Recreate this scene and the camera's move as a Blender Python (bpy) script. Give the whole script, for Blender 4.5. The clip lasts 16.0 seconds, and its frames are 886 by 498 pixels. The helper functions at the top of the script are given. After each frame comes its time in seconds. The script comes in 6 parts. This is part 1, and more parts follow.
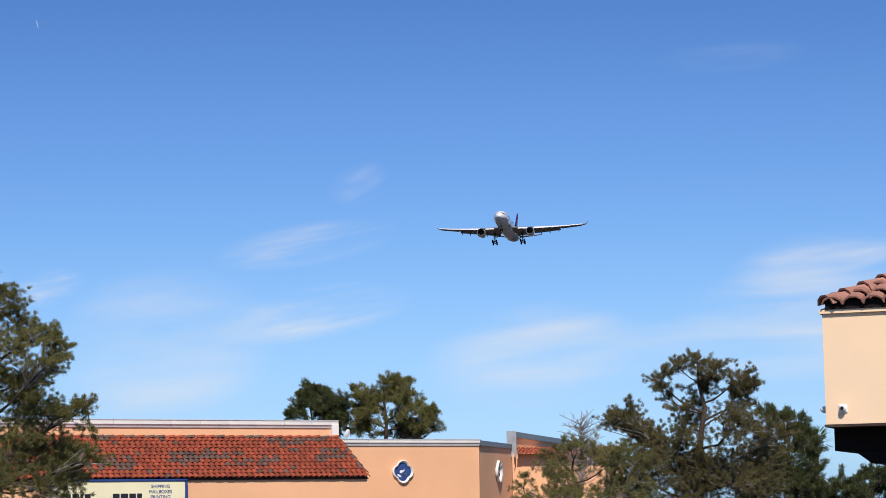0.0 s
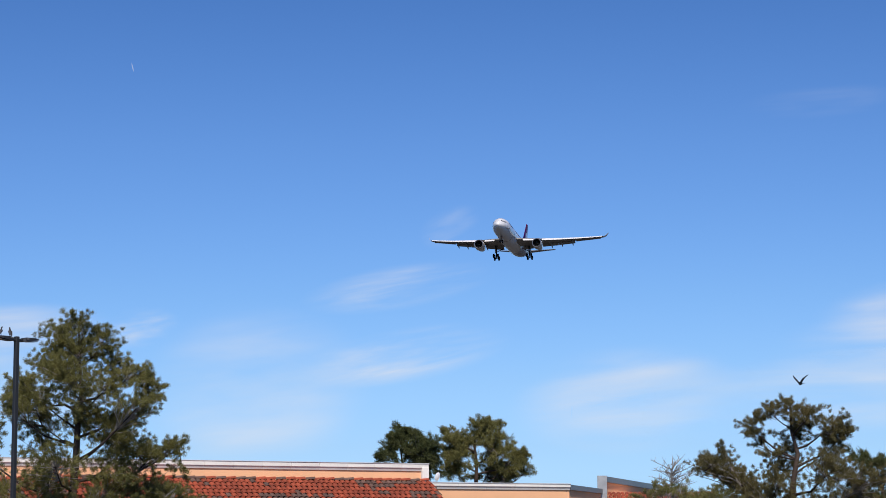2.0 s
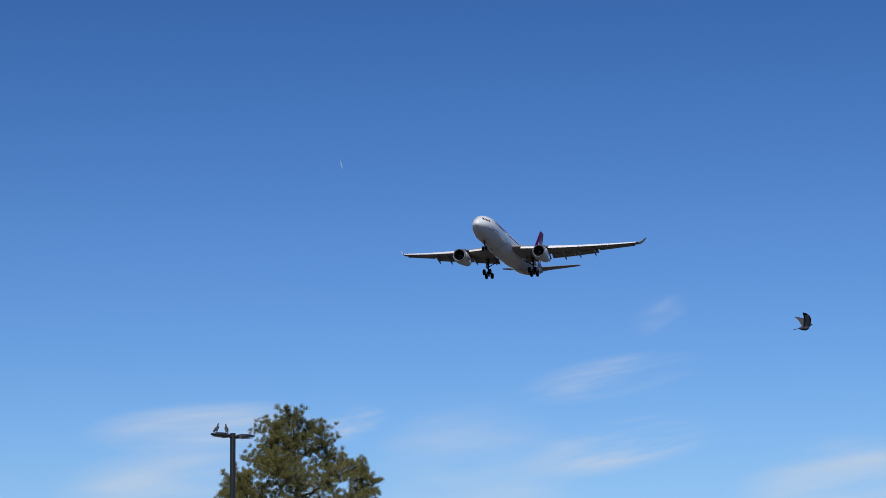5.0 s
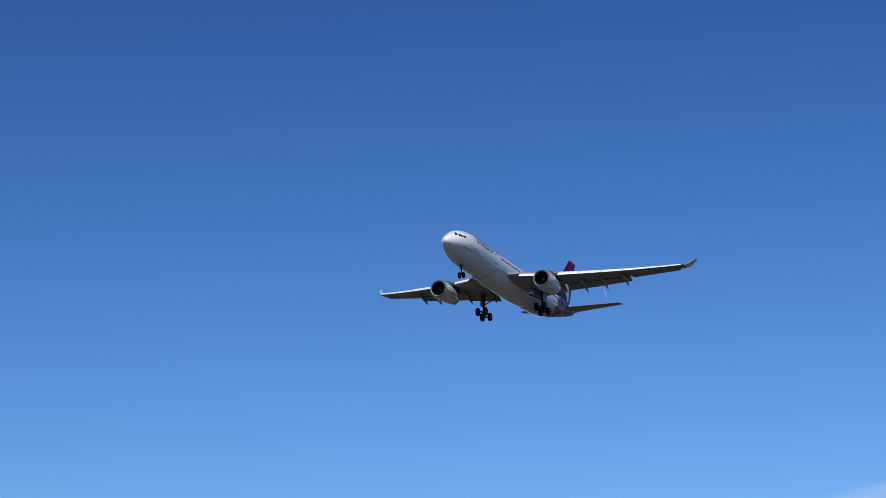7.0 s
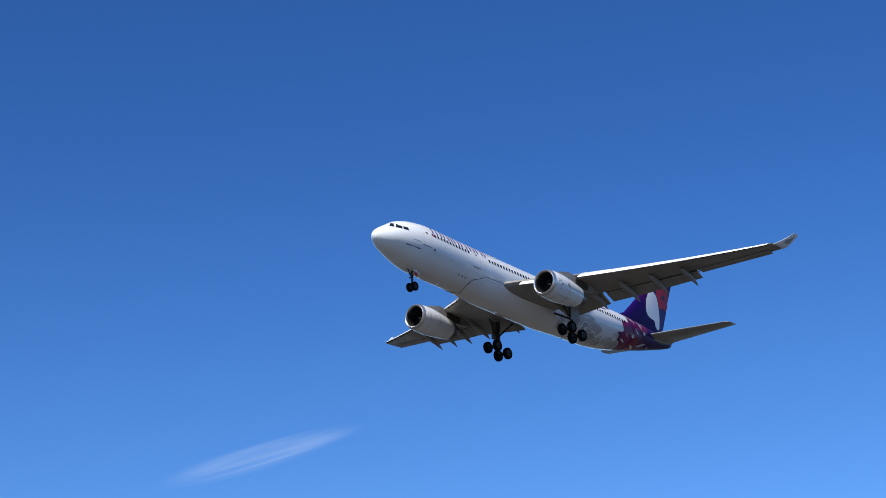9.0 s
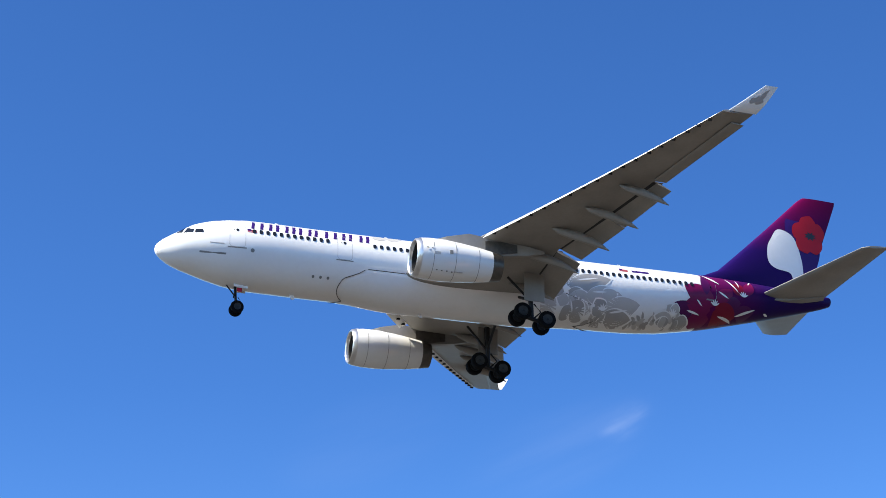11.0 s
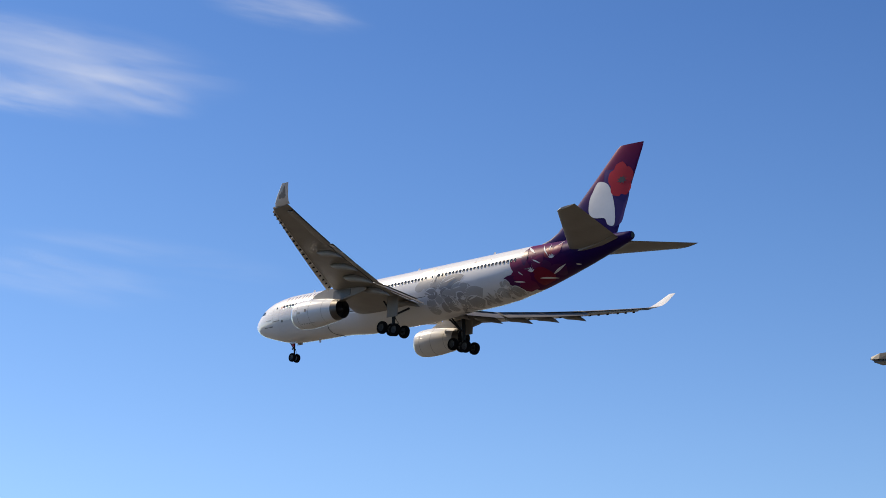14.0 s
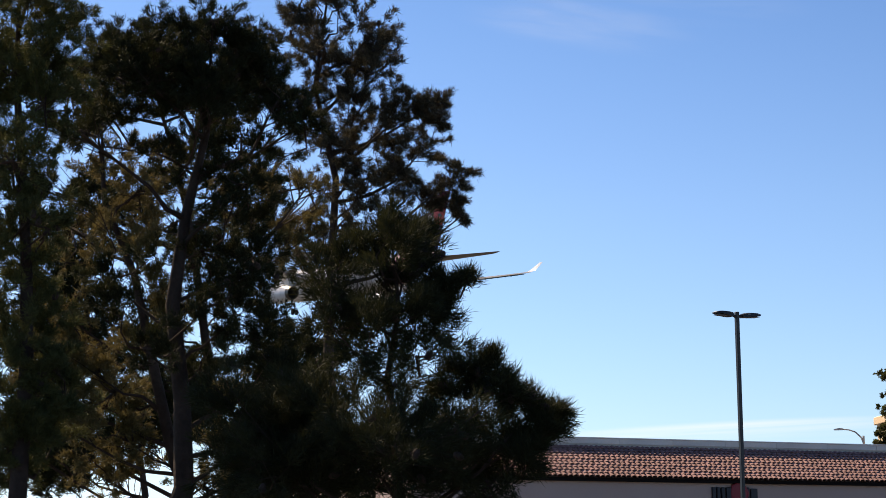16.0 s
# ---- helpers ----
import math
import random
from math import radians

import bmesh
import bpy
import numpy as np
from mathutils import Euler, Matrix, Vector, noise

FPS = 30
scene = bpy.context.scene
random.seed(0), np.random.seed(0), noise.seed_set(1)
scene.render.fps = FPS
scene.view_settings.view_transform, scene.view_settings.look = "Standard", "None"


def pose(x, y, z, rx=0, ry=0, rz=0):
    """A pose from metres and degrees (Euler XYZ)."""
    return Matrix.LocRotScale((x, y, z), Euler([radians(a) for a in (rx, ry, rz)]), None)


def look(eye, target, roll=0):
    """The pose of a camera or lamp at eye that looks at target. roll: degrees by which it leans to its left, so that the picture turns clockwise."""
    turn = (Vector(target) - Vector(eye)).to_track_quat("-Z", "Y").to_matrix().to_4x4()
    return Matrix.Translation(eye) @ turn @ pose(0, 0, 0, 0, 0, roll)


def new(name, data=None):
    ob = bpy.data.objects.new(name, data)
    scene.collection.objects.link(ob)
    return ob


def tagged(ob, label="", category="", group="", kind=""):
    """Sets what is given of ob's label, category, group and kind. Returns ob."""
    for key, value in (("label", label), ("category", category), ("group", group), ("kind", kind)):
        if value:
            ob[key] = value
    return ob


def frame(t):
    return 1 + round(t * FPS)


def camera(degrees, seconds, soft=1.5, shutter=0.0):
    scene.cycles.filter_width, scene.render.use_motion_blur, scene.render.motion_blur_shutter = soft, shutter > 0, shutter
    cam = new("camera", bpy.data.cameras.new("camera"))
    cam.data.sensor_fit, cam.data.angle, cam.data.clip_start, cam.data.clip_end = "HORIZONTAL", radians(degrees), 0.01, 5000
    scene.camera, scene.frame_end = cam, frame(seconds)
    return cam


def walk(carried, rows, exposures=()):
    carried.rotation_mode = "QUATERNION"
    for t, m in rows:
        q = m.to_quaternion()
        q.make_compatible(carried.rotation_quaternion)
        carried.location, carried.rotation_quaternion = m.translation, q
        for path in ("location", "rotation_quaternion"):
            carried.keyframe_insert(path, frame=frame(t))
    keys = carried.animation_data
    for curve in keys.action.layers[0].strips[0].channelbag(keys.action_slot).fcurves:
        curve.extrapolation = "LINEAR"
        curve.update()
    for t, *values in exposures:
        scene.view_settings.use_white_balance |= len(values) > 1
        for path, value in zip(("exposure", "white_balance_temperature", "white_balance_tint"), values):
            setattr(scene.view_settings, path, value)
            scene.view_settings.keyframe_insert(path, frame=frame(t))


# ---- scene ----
EXPOSURES = [(0.0, -0.08, 6800, 14), (3.5, -0.22, 6550, 13), (5.2, -0.35, 6450, 11), (8.0, 0.05, 6400, 8), (10.0, 0.9, 6550, 7), (11.5, 1.42, 7500, 6), (13.0, 1.04, 8250, 8), (14.5, 0.36, 8700, 12), (16.0, 0.5, 9200, 14)]
cam = camera(23.264, 16.0, soft=0.4)
EYE = (0.0, 0.0, 1.6)

def aim(az, el, lean):
    """Pose of the camera at the eye: azimuth from +y to the left, elevation and lean, in degrees."""
    a, e = radians(az), radians(el)
    way = Vector((-math.sin(a) * math.cos(e), math.cos(a) * math.cos(e), math.sin(e)))
    return look(EYE, Vector(EYE) + way, lean)

walk(cam, [
    (0.00, aim(0.000, 6.970, -0.913)),
    (0.50, aim(0.471, 7.269, -0.592)),
    (1.00, aim(1.050, 7.567, -0.531)),
    (1.50, aim(1.701, 7.853, -0.482)),
    (2.00, aim(2.437, 8.146, -0.307)),
    (2.50, aim(3.184, 8.449, -0.217)),
    (3.00, aim(3.966, 8.774, -0.156)),
    (3.50, aim(4.794, 9.116, -0.209)),
    (4.00, aim(5.718, 9.502, -0.301)),
    (4.50, aim(6.810, 10.021, -0.444)),
    (5.00, aim(8.057, 10.616, -0.691)),
    (5.20, aim(8.642, 10.917, -0.640)),
    (5.70, aim(10.176, 11.692, -0.704)),
    (6.20, aim(11.911, 12.574, -0.698)),
    (6.70, aim(13.884, 13.549, -0.736)),
    (7.30, aim(16.709, 14.848, -0.964)),
    (7.50, aim(17.834, 15.347, -1.063)),
    (8.00, aim(21.069, 16.639, -1.586)),
    (8.50, aim(25.100, 18.073, -1.999)),
    (8.70, aim(26.986, 18.664, -1.950)),
    (9.20, aim(32.651, 20.215, -2.502)),
    (9.70, aim(39.482, 21.892, -2.929)),
    (10.20, aim(47.696, 23.604, -3.201)),
    (10.80, aim(59.715, 25.339, -3.185)),
    (11.00, aim(64.179, 25.732, -2.953)),
    (11.50, aim(76.426, 25.879, -2.272)),
    (12.00, aim(88.877, 24.872, -1.614)),
    (12.50, aim(100.465, 23.346, -1.553)),
    (13.00, aim(110.780, 21.292, -2.069)),
    (13.50, aim(119.781, 18.891, -1.763)),
    (14.00, aim(127.124, 16.484, -1.591)),
    (14.50, aim(132.556, 14.347, -1.227)),
    (15.00, aim(136.540, 12.518, -0.816)),
    (15.50, aim(139.443, 10.993, -0.669)),
    (16.00, aim(141.498, 9.861, -0.612)),
], exposures=EXPOSURES)

# ---- world, sun, exposure ----
SUN_AZ, SUN_EL = 182.0, 47.0


def direction(az, el):
    """Unit vector at an azimuth from +y to the left and an elevation, in degrees."""
    a, e = radians(az), radians(el)
    return Vector((-math.sin(a) * math.cos(e), math.cos(a) * math.cos(e), math.sin(e)))


world = bpy.data.worlds.new("sky")
scene.world = world
world.use_nodes = True
sky = world.node_tree.nodes.new("ShaderNodeTexSky")
sky.sky_type = "NISHITA"
sky.sun_disc = False
sky.sun_elevation, sky.sun_rotation = radians(SUN_EL), radians(-SUN_AZ)
sky.altitude, sky.air_density, sky.dust_density, sky.ozone_density = 650, 1.0, 1.2, 3.0
background = world.node_tree.nodes["Background"]
background.inputs["Strength"].default_value = 0.047
deepen = world.node_tree.nodes.new("ShaderNodeGamma")
deepen.inputs["Gamma"].default_value = 1.45
world.node_tree.links.new(sky.outputs["Color"], deepen.inputs["Color"])
tint = world.node_tree.nodes.new("ShaderNodeMix")
tint.data_type, tint.blend_type = "RGBA", "MULTIPLY"
tint.inputs["Factor"].default_value, tint.inputs["B"].default_value = 1.0, (0.73, 0.945, 1.18, 1)
world.node_tree.links.new(deepen.outputs["Color"], tint.inputs["A"])
# the dry air deepens towards the zenith and pales towards the horizon
heights = world.node_tree.nodes.new("ShaderNodeTexCoord")
upward = world.node_tree.nodes.new("ShaderNodeSeparateXYZ")
depth_ramp = world.node_tree.nodes.new("ShaderNodeValToRGB")
depth_ramp.color_ramp.interpolation = "LINEAR"
for at, colour in ((0.0, (1.1, 1.4, 1.95)), (0.03, (1.03, 1.12, 1.45)), (0.05, (1.02, 1.01, 1.2)), (0.08, (1.06, 1.0, 1.06)), (0.12, (1.03, 1.0, 1.01)), (0.19, (0.98, 0.99, 1.0)), (0.28, (0.80, 0.92, 0.96)), (0.38, (0.62, 0.82, 0.92)), (0.52, (0.60, 0.81, 0.91)), (1.0, (0.56, 0.77, 0.89))):
    stop = depth_ramp.color_ramp.elements[0] if at == 0.0 else depth_ramp.color_ramp.elements[-1] if at == 1.0 else depth_ramp.color_ramp.elements.new(at)
    stop.color = (*colour, 1)
deepen_up = world.node_tree.nodes.new("ShaderNodeMix")
deepen_up.data_type, deepen_up.blend_type = "RGBA", "MULTIPLY"
deepen_up.inputs["Factor"].default_value = 1.0
world.node_tree.links.new(heights.outputs["Generated"], upward.inputs[0])
world.node_tree.links.new(upward.outputs["Z"], depth_ramp.inputs["Fac"])
world.node_tree.links.new(tint.outputs["Result"], deepen_up.inputs["A"])
world.node_tree.links.new(depth_ramp.outputs["Color"], deepen_up.inputs["B"])
world.node_tree.links.new(deepen_up.outputs["Result"], background.inputs["Color"])
sun_data = bpy.data.lights.new("sun", "SUN")
sun_data.energy, sun_data.angle, sun_data.color = 4.9, radians(0.53), (1.0, 0.95, 0.87)
sun = new("sun", sun_data)
sun.matrix_world = look(direction(SUN_AZ, SUN_EL) * 500, (0, 0, 0))


# ---- materials ----
def material(name, base, rough=0.6, metal=0.0, vary=0.25, scale=3.0, fine=40.0, bump=0.0, per_piece=0.0, islands=0.0, coat=0.0, second=None, spots=0.5, spec=0.5):
    """A surface with two scales of variation, optional relief, and per-piece or per-island shifts in tone."""
    m = bpy.data.materials.new(name)
    m.use_nodes = True
    n, l = m.node_tree.nodes, m.node_tree.links
    p = n["Principled BSDF"]
    p.inputs["Roughness"].default_value, p.inputs["Metallic"].default_value = rough, metal
    p.inputs["Coat Weight"].default_value, p.inputs["Specular IOR Level"].default_value = coat, spec
    co = n.new("ShaderNodeTexCoord")
    big, small = n.new("ShaderNodeTexNoise"), n.new("ShaderNodeTexNoise")
    big.inputs["Scale"].default_value, big.inputs["Detail"].default_value = scale, 5
    small.inputs["Scale"].default_value, small.inputs["Detail"].default_value = fine, 6
    for x in (big, small):
        l.new(co.outputs["Object"], x.inputs["Vector"])
    ramp = n.new("ShaderNodeValToRGB")
    ramp.color_ramp.elements[0].position, ramp.color_ramp.elements[1].position = 0.3, 0.3 + spots * 0.8
    low = second or tuple(c * (1 - vary) for c in base)
    ramp.color_ramp.elements[0].color, ramp.color_ramp.elements[1].color = (*low, 1), (*base, 1)
    l.new(big.outputs["Fac"], ramp.inputs["Fac"])
    hsv = n.new("ShaderNodeHueSaturation")
    l.new(ramp.outputs["Color"], hsv.inputs["Color"])
    add = n.new("ShaderNodeMath")
    add.operation = "MULTIPLY_ADD"
    l.new(small.outputs["Fac"], add.inputs[0])
    add.inputs[1].default_value, add.inputs[2].default_value = vary, 1 - vary / 2
    value = add.outputs[0]
    for amount, node, out in ((per_piece, "ShaderNodeObjectInfo", "Random"), (islands, "ShaderNodeNewGeometry", "Random Per Island")):
        if amount:
            src, mul = n.new(node), n.new("ShaderNodeMath")
            mul.operation = "MULTIPLY_ADD"
            l.new(src.outputs[out], mul.inputs[0])
            mul.inputs[1].default_value, mul.inputs[2].default_value = amount, 1 - amount / 2
            both = n.new("ShaderNodeMath")
            both.operation = "MULTIPLY"
            l.new(value, both.inputs[0])
            l.new(mul.outputs[0], both.inputs[1])
            value = both.outputs[0]
    l.new(value, hsv.inputs["Value"])
    l.new(hsv.outputs["Color"], p.inputs["Base Color"])
    if bump:
        b = n.new("ShaderNodeBump")
        b.inputs["Strength"].default_value, b.inputs["Distance"].default_value = 0.6, bump
        l.new(small.outputs["Fac"], b.inputs["Height"])
        l.new(b.outputs["Normal"], p.inputs["Normal"])
    return m


M = {}
for key, args in {
    "asphalt": dict(base=(0.06, 0.058, 0.055), rough=0.9, vary=0.3, scale=0.4, fine=60, bump=0.004),
    # set far darker than sand, to cut light bounced up onto the airliner
    "desert": dict(base=(0.052, 0.046, 0.039), rough=0.95, vary=0.3, scale=0.01, fine=0.8, bump=0.0, second=(0.031, 0.028, 0.024)),
    "stucco_peach": dict(base=(0.86, 0.465, 0.25), rough=0.92, vary=0.10, scale=0.35, fine=25, bump=0.006),
    "stucco_cream": dict(base=(0.85, 0.62, 0.40), rough=0.92, vary=0.08, scale=0.8, fine=40, bump=0.003),
    "stucco_mauve": dict(base=(0.54, 0.385, 0.335), rough=0.92, vary=0.1, scale=0.3, fine=20, bump=0.006),
    # near-black base: deep shade below the overhang is put into this colour
    "soffit_shade_dark": dict(base=(0.014, 0.010, 0.009), rough=0.8, spec=0.1, vary=0.2),
    "coping": dict(base=(0.80, 0.76, 0.69), rough=0.7, vary=0.18, scale=0.6, fine=12, per_piece=0.05),
    "metal_cap": dict(base=(0.75, 0.73, 0.70), rough=0.4, metal=0.4, vary=0.15),
    "tile_red": dict(base=(0.36, 0.068, 0.028), rough=0.85, vary=0.35, scale=2, fine=30, per_piece=0.5, islands=0.45),
    "tile_grey": dict(base=(0.15, 0.083, 0.062), rough=0.85, vary=0.35, scale=2, fine=30, per_piece=0.4, islands=0.4),
    "tile_pink": dict(base=(0.38, 0.18, 0.13), rough=0.85, vary=0.3, scale=2, fine=25, per_piece=0.35, islands=0.35),
    "tile_mauve": dict(base=(0.38, 0.20, 0.18), rough=0.88, vary=0.3, scale=2, fine=25, per_piece=0.35, islands=0.35),
    "sign_face": dict(base=(0.85, 0.78, 0.50), rough=0.45, vary=0.08, scale=0.8),
    "sign_blue": dict(base=(0.02, 0.06, 0.25), rough=0.5, vary=0.15),
    "ink": dict(base=(0.012, 0.012, 0.02), rough=0.5, vary=0.1),
    "sign_red": dict(base=(0.30, 0.012, 0.025), rough=0.5, vary=0.15),
    "white_paint": dict(base=(0.80, 0.79, 0.77), rough=0.5, vary=0.06),
    "glass_blue": dict(base=(0.05, 0.10, 0.30), rough=0.15, vary=0.5, scale=6),
    "black_metal": dict(base=(0.02, 0.02, 0.021), rough=0.45, vary=0.2, scale=4),
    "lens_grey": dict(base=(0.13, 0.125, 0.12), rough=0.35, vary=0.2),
    "galvanised": dict(base=(0.42, 0.42, 0.41), rough=0.5, metal=0.6, vary=0.2),
    "bark": dict(base=(0.075, 0.055, 0.044), rough=0.95, spec=0.1, vary=0.5, scale=3, fine=18, bump=0.03),
    "twig_grey": dict(base=(0.30, 0.27, 0.24), rough=0.9, vary=0.3, scale=3, fine=20),
    "needles": dict(base=(0.20, 0.185, 0.062), rough=0.75, spec=0.15, vary=0.3, scale=0.7, fine=6, islands=0.6, second=(0.10, 0.10, 0.036)),
    "needles_deep": dict(base=(0.08, 0.086, 0.032), rough=0.75, spec=0.15, vary=0.3, scale=0.8, fine=6, islands=0.6, second=(0.055, 0.07, 0.026)),
    "needles_brown": dict(base=(0.155, 0.13, 0.056), rough=0.75, spec=0.15, vary=0.3, scale=0.7, fine=6, islands=0.6, second=(0.08, 0.075, 0.03)),
    "needles_dry": dict(base=(0.08, 0.065, 0.041), rough=0.75, spec=0.15, vary=0.3, scale=0.7, fine=6, islands=0.6, second=(0.06, 0.052, 0.034)),
    # shaded copy of the needles: the grove's backlit darkness is in the base colour
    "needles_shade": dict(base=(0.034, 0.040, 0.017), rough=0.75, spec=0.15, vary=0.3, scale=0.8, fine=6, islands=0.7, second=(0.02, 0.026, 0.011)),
    "leaf_dark": dict(base=(0.055, 0.065, 0.025), rough=0.6, spec=0.15, vary=0.3, scale=1, fine=6, islands=0.7),
    "palm": dict(base=(0.10, 0.14, 0.035), rough=0.6, vary=0.3, scale=1, islands=0.5),
    "cone": dict(base=(0.05, 0.03, 0.02), rough=0.9, vary=0.4),
    "feather": dict(base=(0.035, 0.036, 0.042), rough=0.7, vary=0.4, scale=8),
    "feather_pale": dict(base=(0.16, 0.16, 0.17), rough=0.7, vary=0.4, scale=8),
    "aircraft_white": dict(base=(0.69, 0.69, 0.695), rough=0.16, vary=0.07, scale=0.25, fine=3, coat=0.12),
    "aircraft_grey": dict(base=(0.24, 0.225, 0.205), rough=0.45, vary=0.2, scale=0.5, fine=5),
    "slat_paint": dict(base=(0.76, 0.75, 0.73), rough=0.3, vary=0.12, scale=0.6, fine=6),
    "livery_crimson": dict(base=(0.19, 0.004, 0.026), rough=0.35, vary=0.15, scale=0.8, coat=0.0, spec=0.2),
    "bare_metal": dict(base=(0.62, 0.61, 0.60), rough=0.3, metal=0.9, vary=0.12),
    "nozzle_metal": dict(base=(0.12, 0.11, 0.10), rough=0.4, metal=0.8, vary=0.25),
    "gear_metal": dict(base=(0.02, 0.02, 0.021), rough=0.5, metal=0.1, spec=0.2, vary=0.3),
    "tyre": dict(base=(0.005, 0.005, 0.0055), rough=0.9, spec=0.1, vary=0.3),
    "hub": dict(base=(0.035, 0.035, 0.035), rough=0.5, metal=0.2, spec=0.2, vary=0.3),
    # near-black for seams; in ducts and flap coves it stands in for shade
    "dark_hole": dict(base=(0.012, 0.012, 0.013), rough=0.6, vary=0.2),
    "cabin_glass": dict(base=(0.012, 0.014, 0.018), rough=0.12, vary=0.1),
    "livery_purple": dict(base=(0.030, 0.008, 0.11), rough=0.35, vary=0.1, scale=0.6, coat=0.0, spec=0.2),
    "livery_magenta": dict(base=(0.16, 0.004, 0.06), rough=0.35, vary=0.15, scale=0.8, coat=0.0, spec=0.2),
    "livery_plum": dict(base=(0.07, 0.005, 0.065), rough=0.35, vary=0.15, scale=0.8, coat=0.0, spec=0.2),
    "livery_red": dict(base=(0.42, 0.010, 0.022), rough=0.35, vary=0.12, scale=0.8, coat=0.0, spec=0.2),
    "livery_silver": dict(base=(0.40, 0.39, 0.385), rough=0.4, vary=0.1, scale=0.8),
    "livery_silver_dark": dict(base=(0.30, 0.29, 0.285), rough=0.4, vary=0.1, scale=0.8),
    "seam": dict(base=(0.16, 0.16, 0.16), rough=0.6, vary=0.1),
    "flag_red": dict(base=(0.40, 0.05, 0.05), rough=0.4, vary=0.1),
}.items():
    M[key] = material(key, **args)


def add_translucence(m, colour, share):
    """Light that passes through thin needles and leaves."""
    n, l = m.node_tree.nodes, m.node_tree.links
    thin, blend = n.new("ShaderNodeBsdfTranslucent"), n.new("ShaderNodeMixShader")
    thin.inputs["Color"].default_value, blend.inputs["Fac"].default_value = (*colour, 1), share
    l.new(n["Principled BSDF"].outputs[0], blend.inputs[1])
    l.new(thin.outputs[0], blend.inputs[2])
    l.new(blend.outputs[0], n["Material Output"].inputs["Surface"])


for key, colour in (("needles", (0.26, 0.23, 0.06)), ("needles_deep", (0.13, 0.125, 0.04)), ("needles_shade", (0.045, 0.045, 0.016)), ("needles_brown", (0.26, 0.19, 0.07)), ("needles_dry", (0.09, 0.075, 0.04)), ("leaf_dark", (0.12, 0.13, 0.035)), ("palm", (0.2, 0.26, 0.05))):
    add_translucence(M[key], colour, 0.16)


def painted_tail(name, low, high, axis, start, end):
    """Gloss paint that blends from one colour to another along one axis of the thing, as sprayed."""
    m = material(name, low, rough=0.4, vary=0.1, scale=0.6, coat=0.0, spec=0.06)
    n, l = m.node_tree.nodes, m.node_tree.links
    co, sep, rng, mix = n.new("ShaderNodeTexCoord"), n.new("ShaderNodeSeparateXYZ"), n.new("ShaderNodeMapRange"), n.new("ShaderNodeMix")
    mix.data_type = "RGBA"
    l.new(co.outputs["Object"], sep.inputs[0])
    l.new(sep.outputs[axis], rng.inputs["Value"])
    rng.inputs["From Min"].default_value, rng.inputs["From Max"].default_value = start, end
    l.new(rng.outputs["Result"], mix.inputs["Factor"])
    mix.inputs["A"].default_value, mix.inputs["B"].default_value = (*low, 1), (*high, 1)
    l.new(mix.outputs["Result"], n["Principled BSDF"].inputs["Base Color"])
    return m


M["fin_paint"] = painted_tail("fin_paint", (0.014, 0.004, 0.075), (0.115, 0.002, 0.046), "Z", 6.0, 11.2)


# ---- mesh helpers ----
def soften(me):
    """Smooth faces, with the edges past 38 degrees left sharp."""
    me.polygons.foreach_set("use_smooth", [True] * len(me.polygons))
    me.set_sharp_from_angle(angle=radians(38))


def mesh_of(name, verts, faces, smooth=False):
    me = bpy.data.meshes.new(name)
    me.from_pydata([tuple(v) for v in verts], [], [tuple(f) for f in faces])
    me.validate()
    if smooth:
        soften(me)
    return me


def part(name, geometry, mat, parent=None, label="", smooth=False):
    """Links (verts, faces), a mesh or a bmesh as one mesh object under a thing or a part."""
    if isinstance(geometry, tuple):
        me = mesh_of(name, *geometry, smooth=smooth)
    elif isinstance(geometry, bmesh.types.BMesh):
        me = bpy.data.meshes.new(name)
        geometry.to_mesh(me)
        geometry.free()
        if smooth:
            soften(me)
    else:
        me = geometry
    if mat and not me.materials:
        me.materials.append(M[mat])
    ob = new(name, me)
    ob.parent = parent
    if label:
        tagged(ob, label)
    return ob


def thing(name, m, label, category, group="", kind=""):
    ob = new(name)
    ob.empty_display_size = 0.2
    ob.matrix_world = m
    return tagged(ob, label, category, group, kind)


def join(*geos):
    verts, faces = [], []
    for v, f in geos:
        k = len(verts)
        verts += [tuple(x) for x in v]
        faces += [tuple(i + k for i in face) for face in f]
    return verts, faces


def moved(geo, m):
    return [tuple(m @ Vector(v)) for v in geo[0]], geo[1]


def box(x0, x1, y0, y1, z0, z1, bevel=0.0):
    """A box with its edges cut off by bevel."""
    if not bevel:
        v = [(x, y, z) for z in (z0, z1) for y in (y0, y1) for x in (x0, x1)]
        return v, [(0, 2, 3, 1), (4, 5, 7, 6), (0, 1, 5, 4), (2, 6, 7, 3), (0, 4, 6, 2), (1, 3, 7, 5)]
    bm = bmesh.new()
    bmesh.ops.create_cube(bm, size=1, matrix=Matrix.Translation(((x0 + x1) / 2, (y0 + y1) / 2, (z0 + z1) / 2)) @ Matrix.Diagonal((x1 - x0, y1 - y0, z1 - z0, 1)))
    bmesh.ops.bevel(bm, geom=bm.edges[:], offset=bevel, segments=1, affect="EDGES")
    bm.verts.ensure_lookup_table()
    geo = [tuple(v.co) for v in bm.verts], [tuple(v.index for v in f.verts) for f in bm.faces]
    bm.free()
    return geo


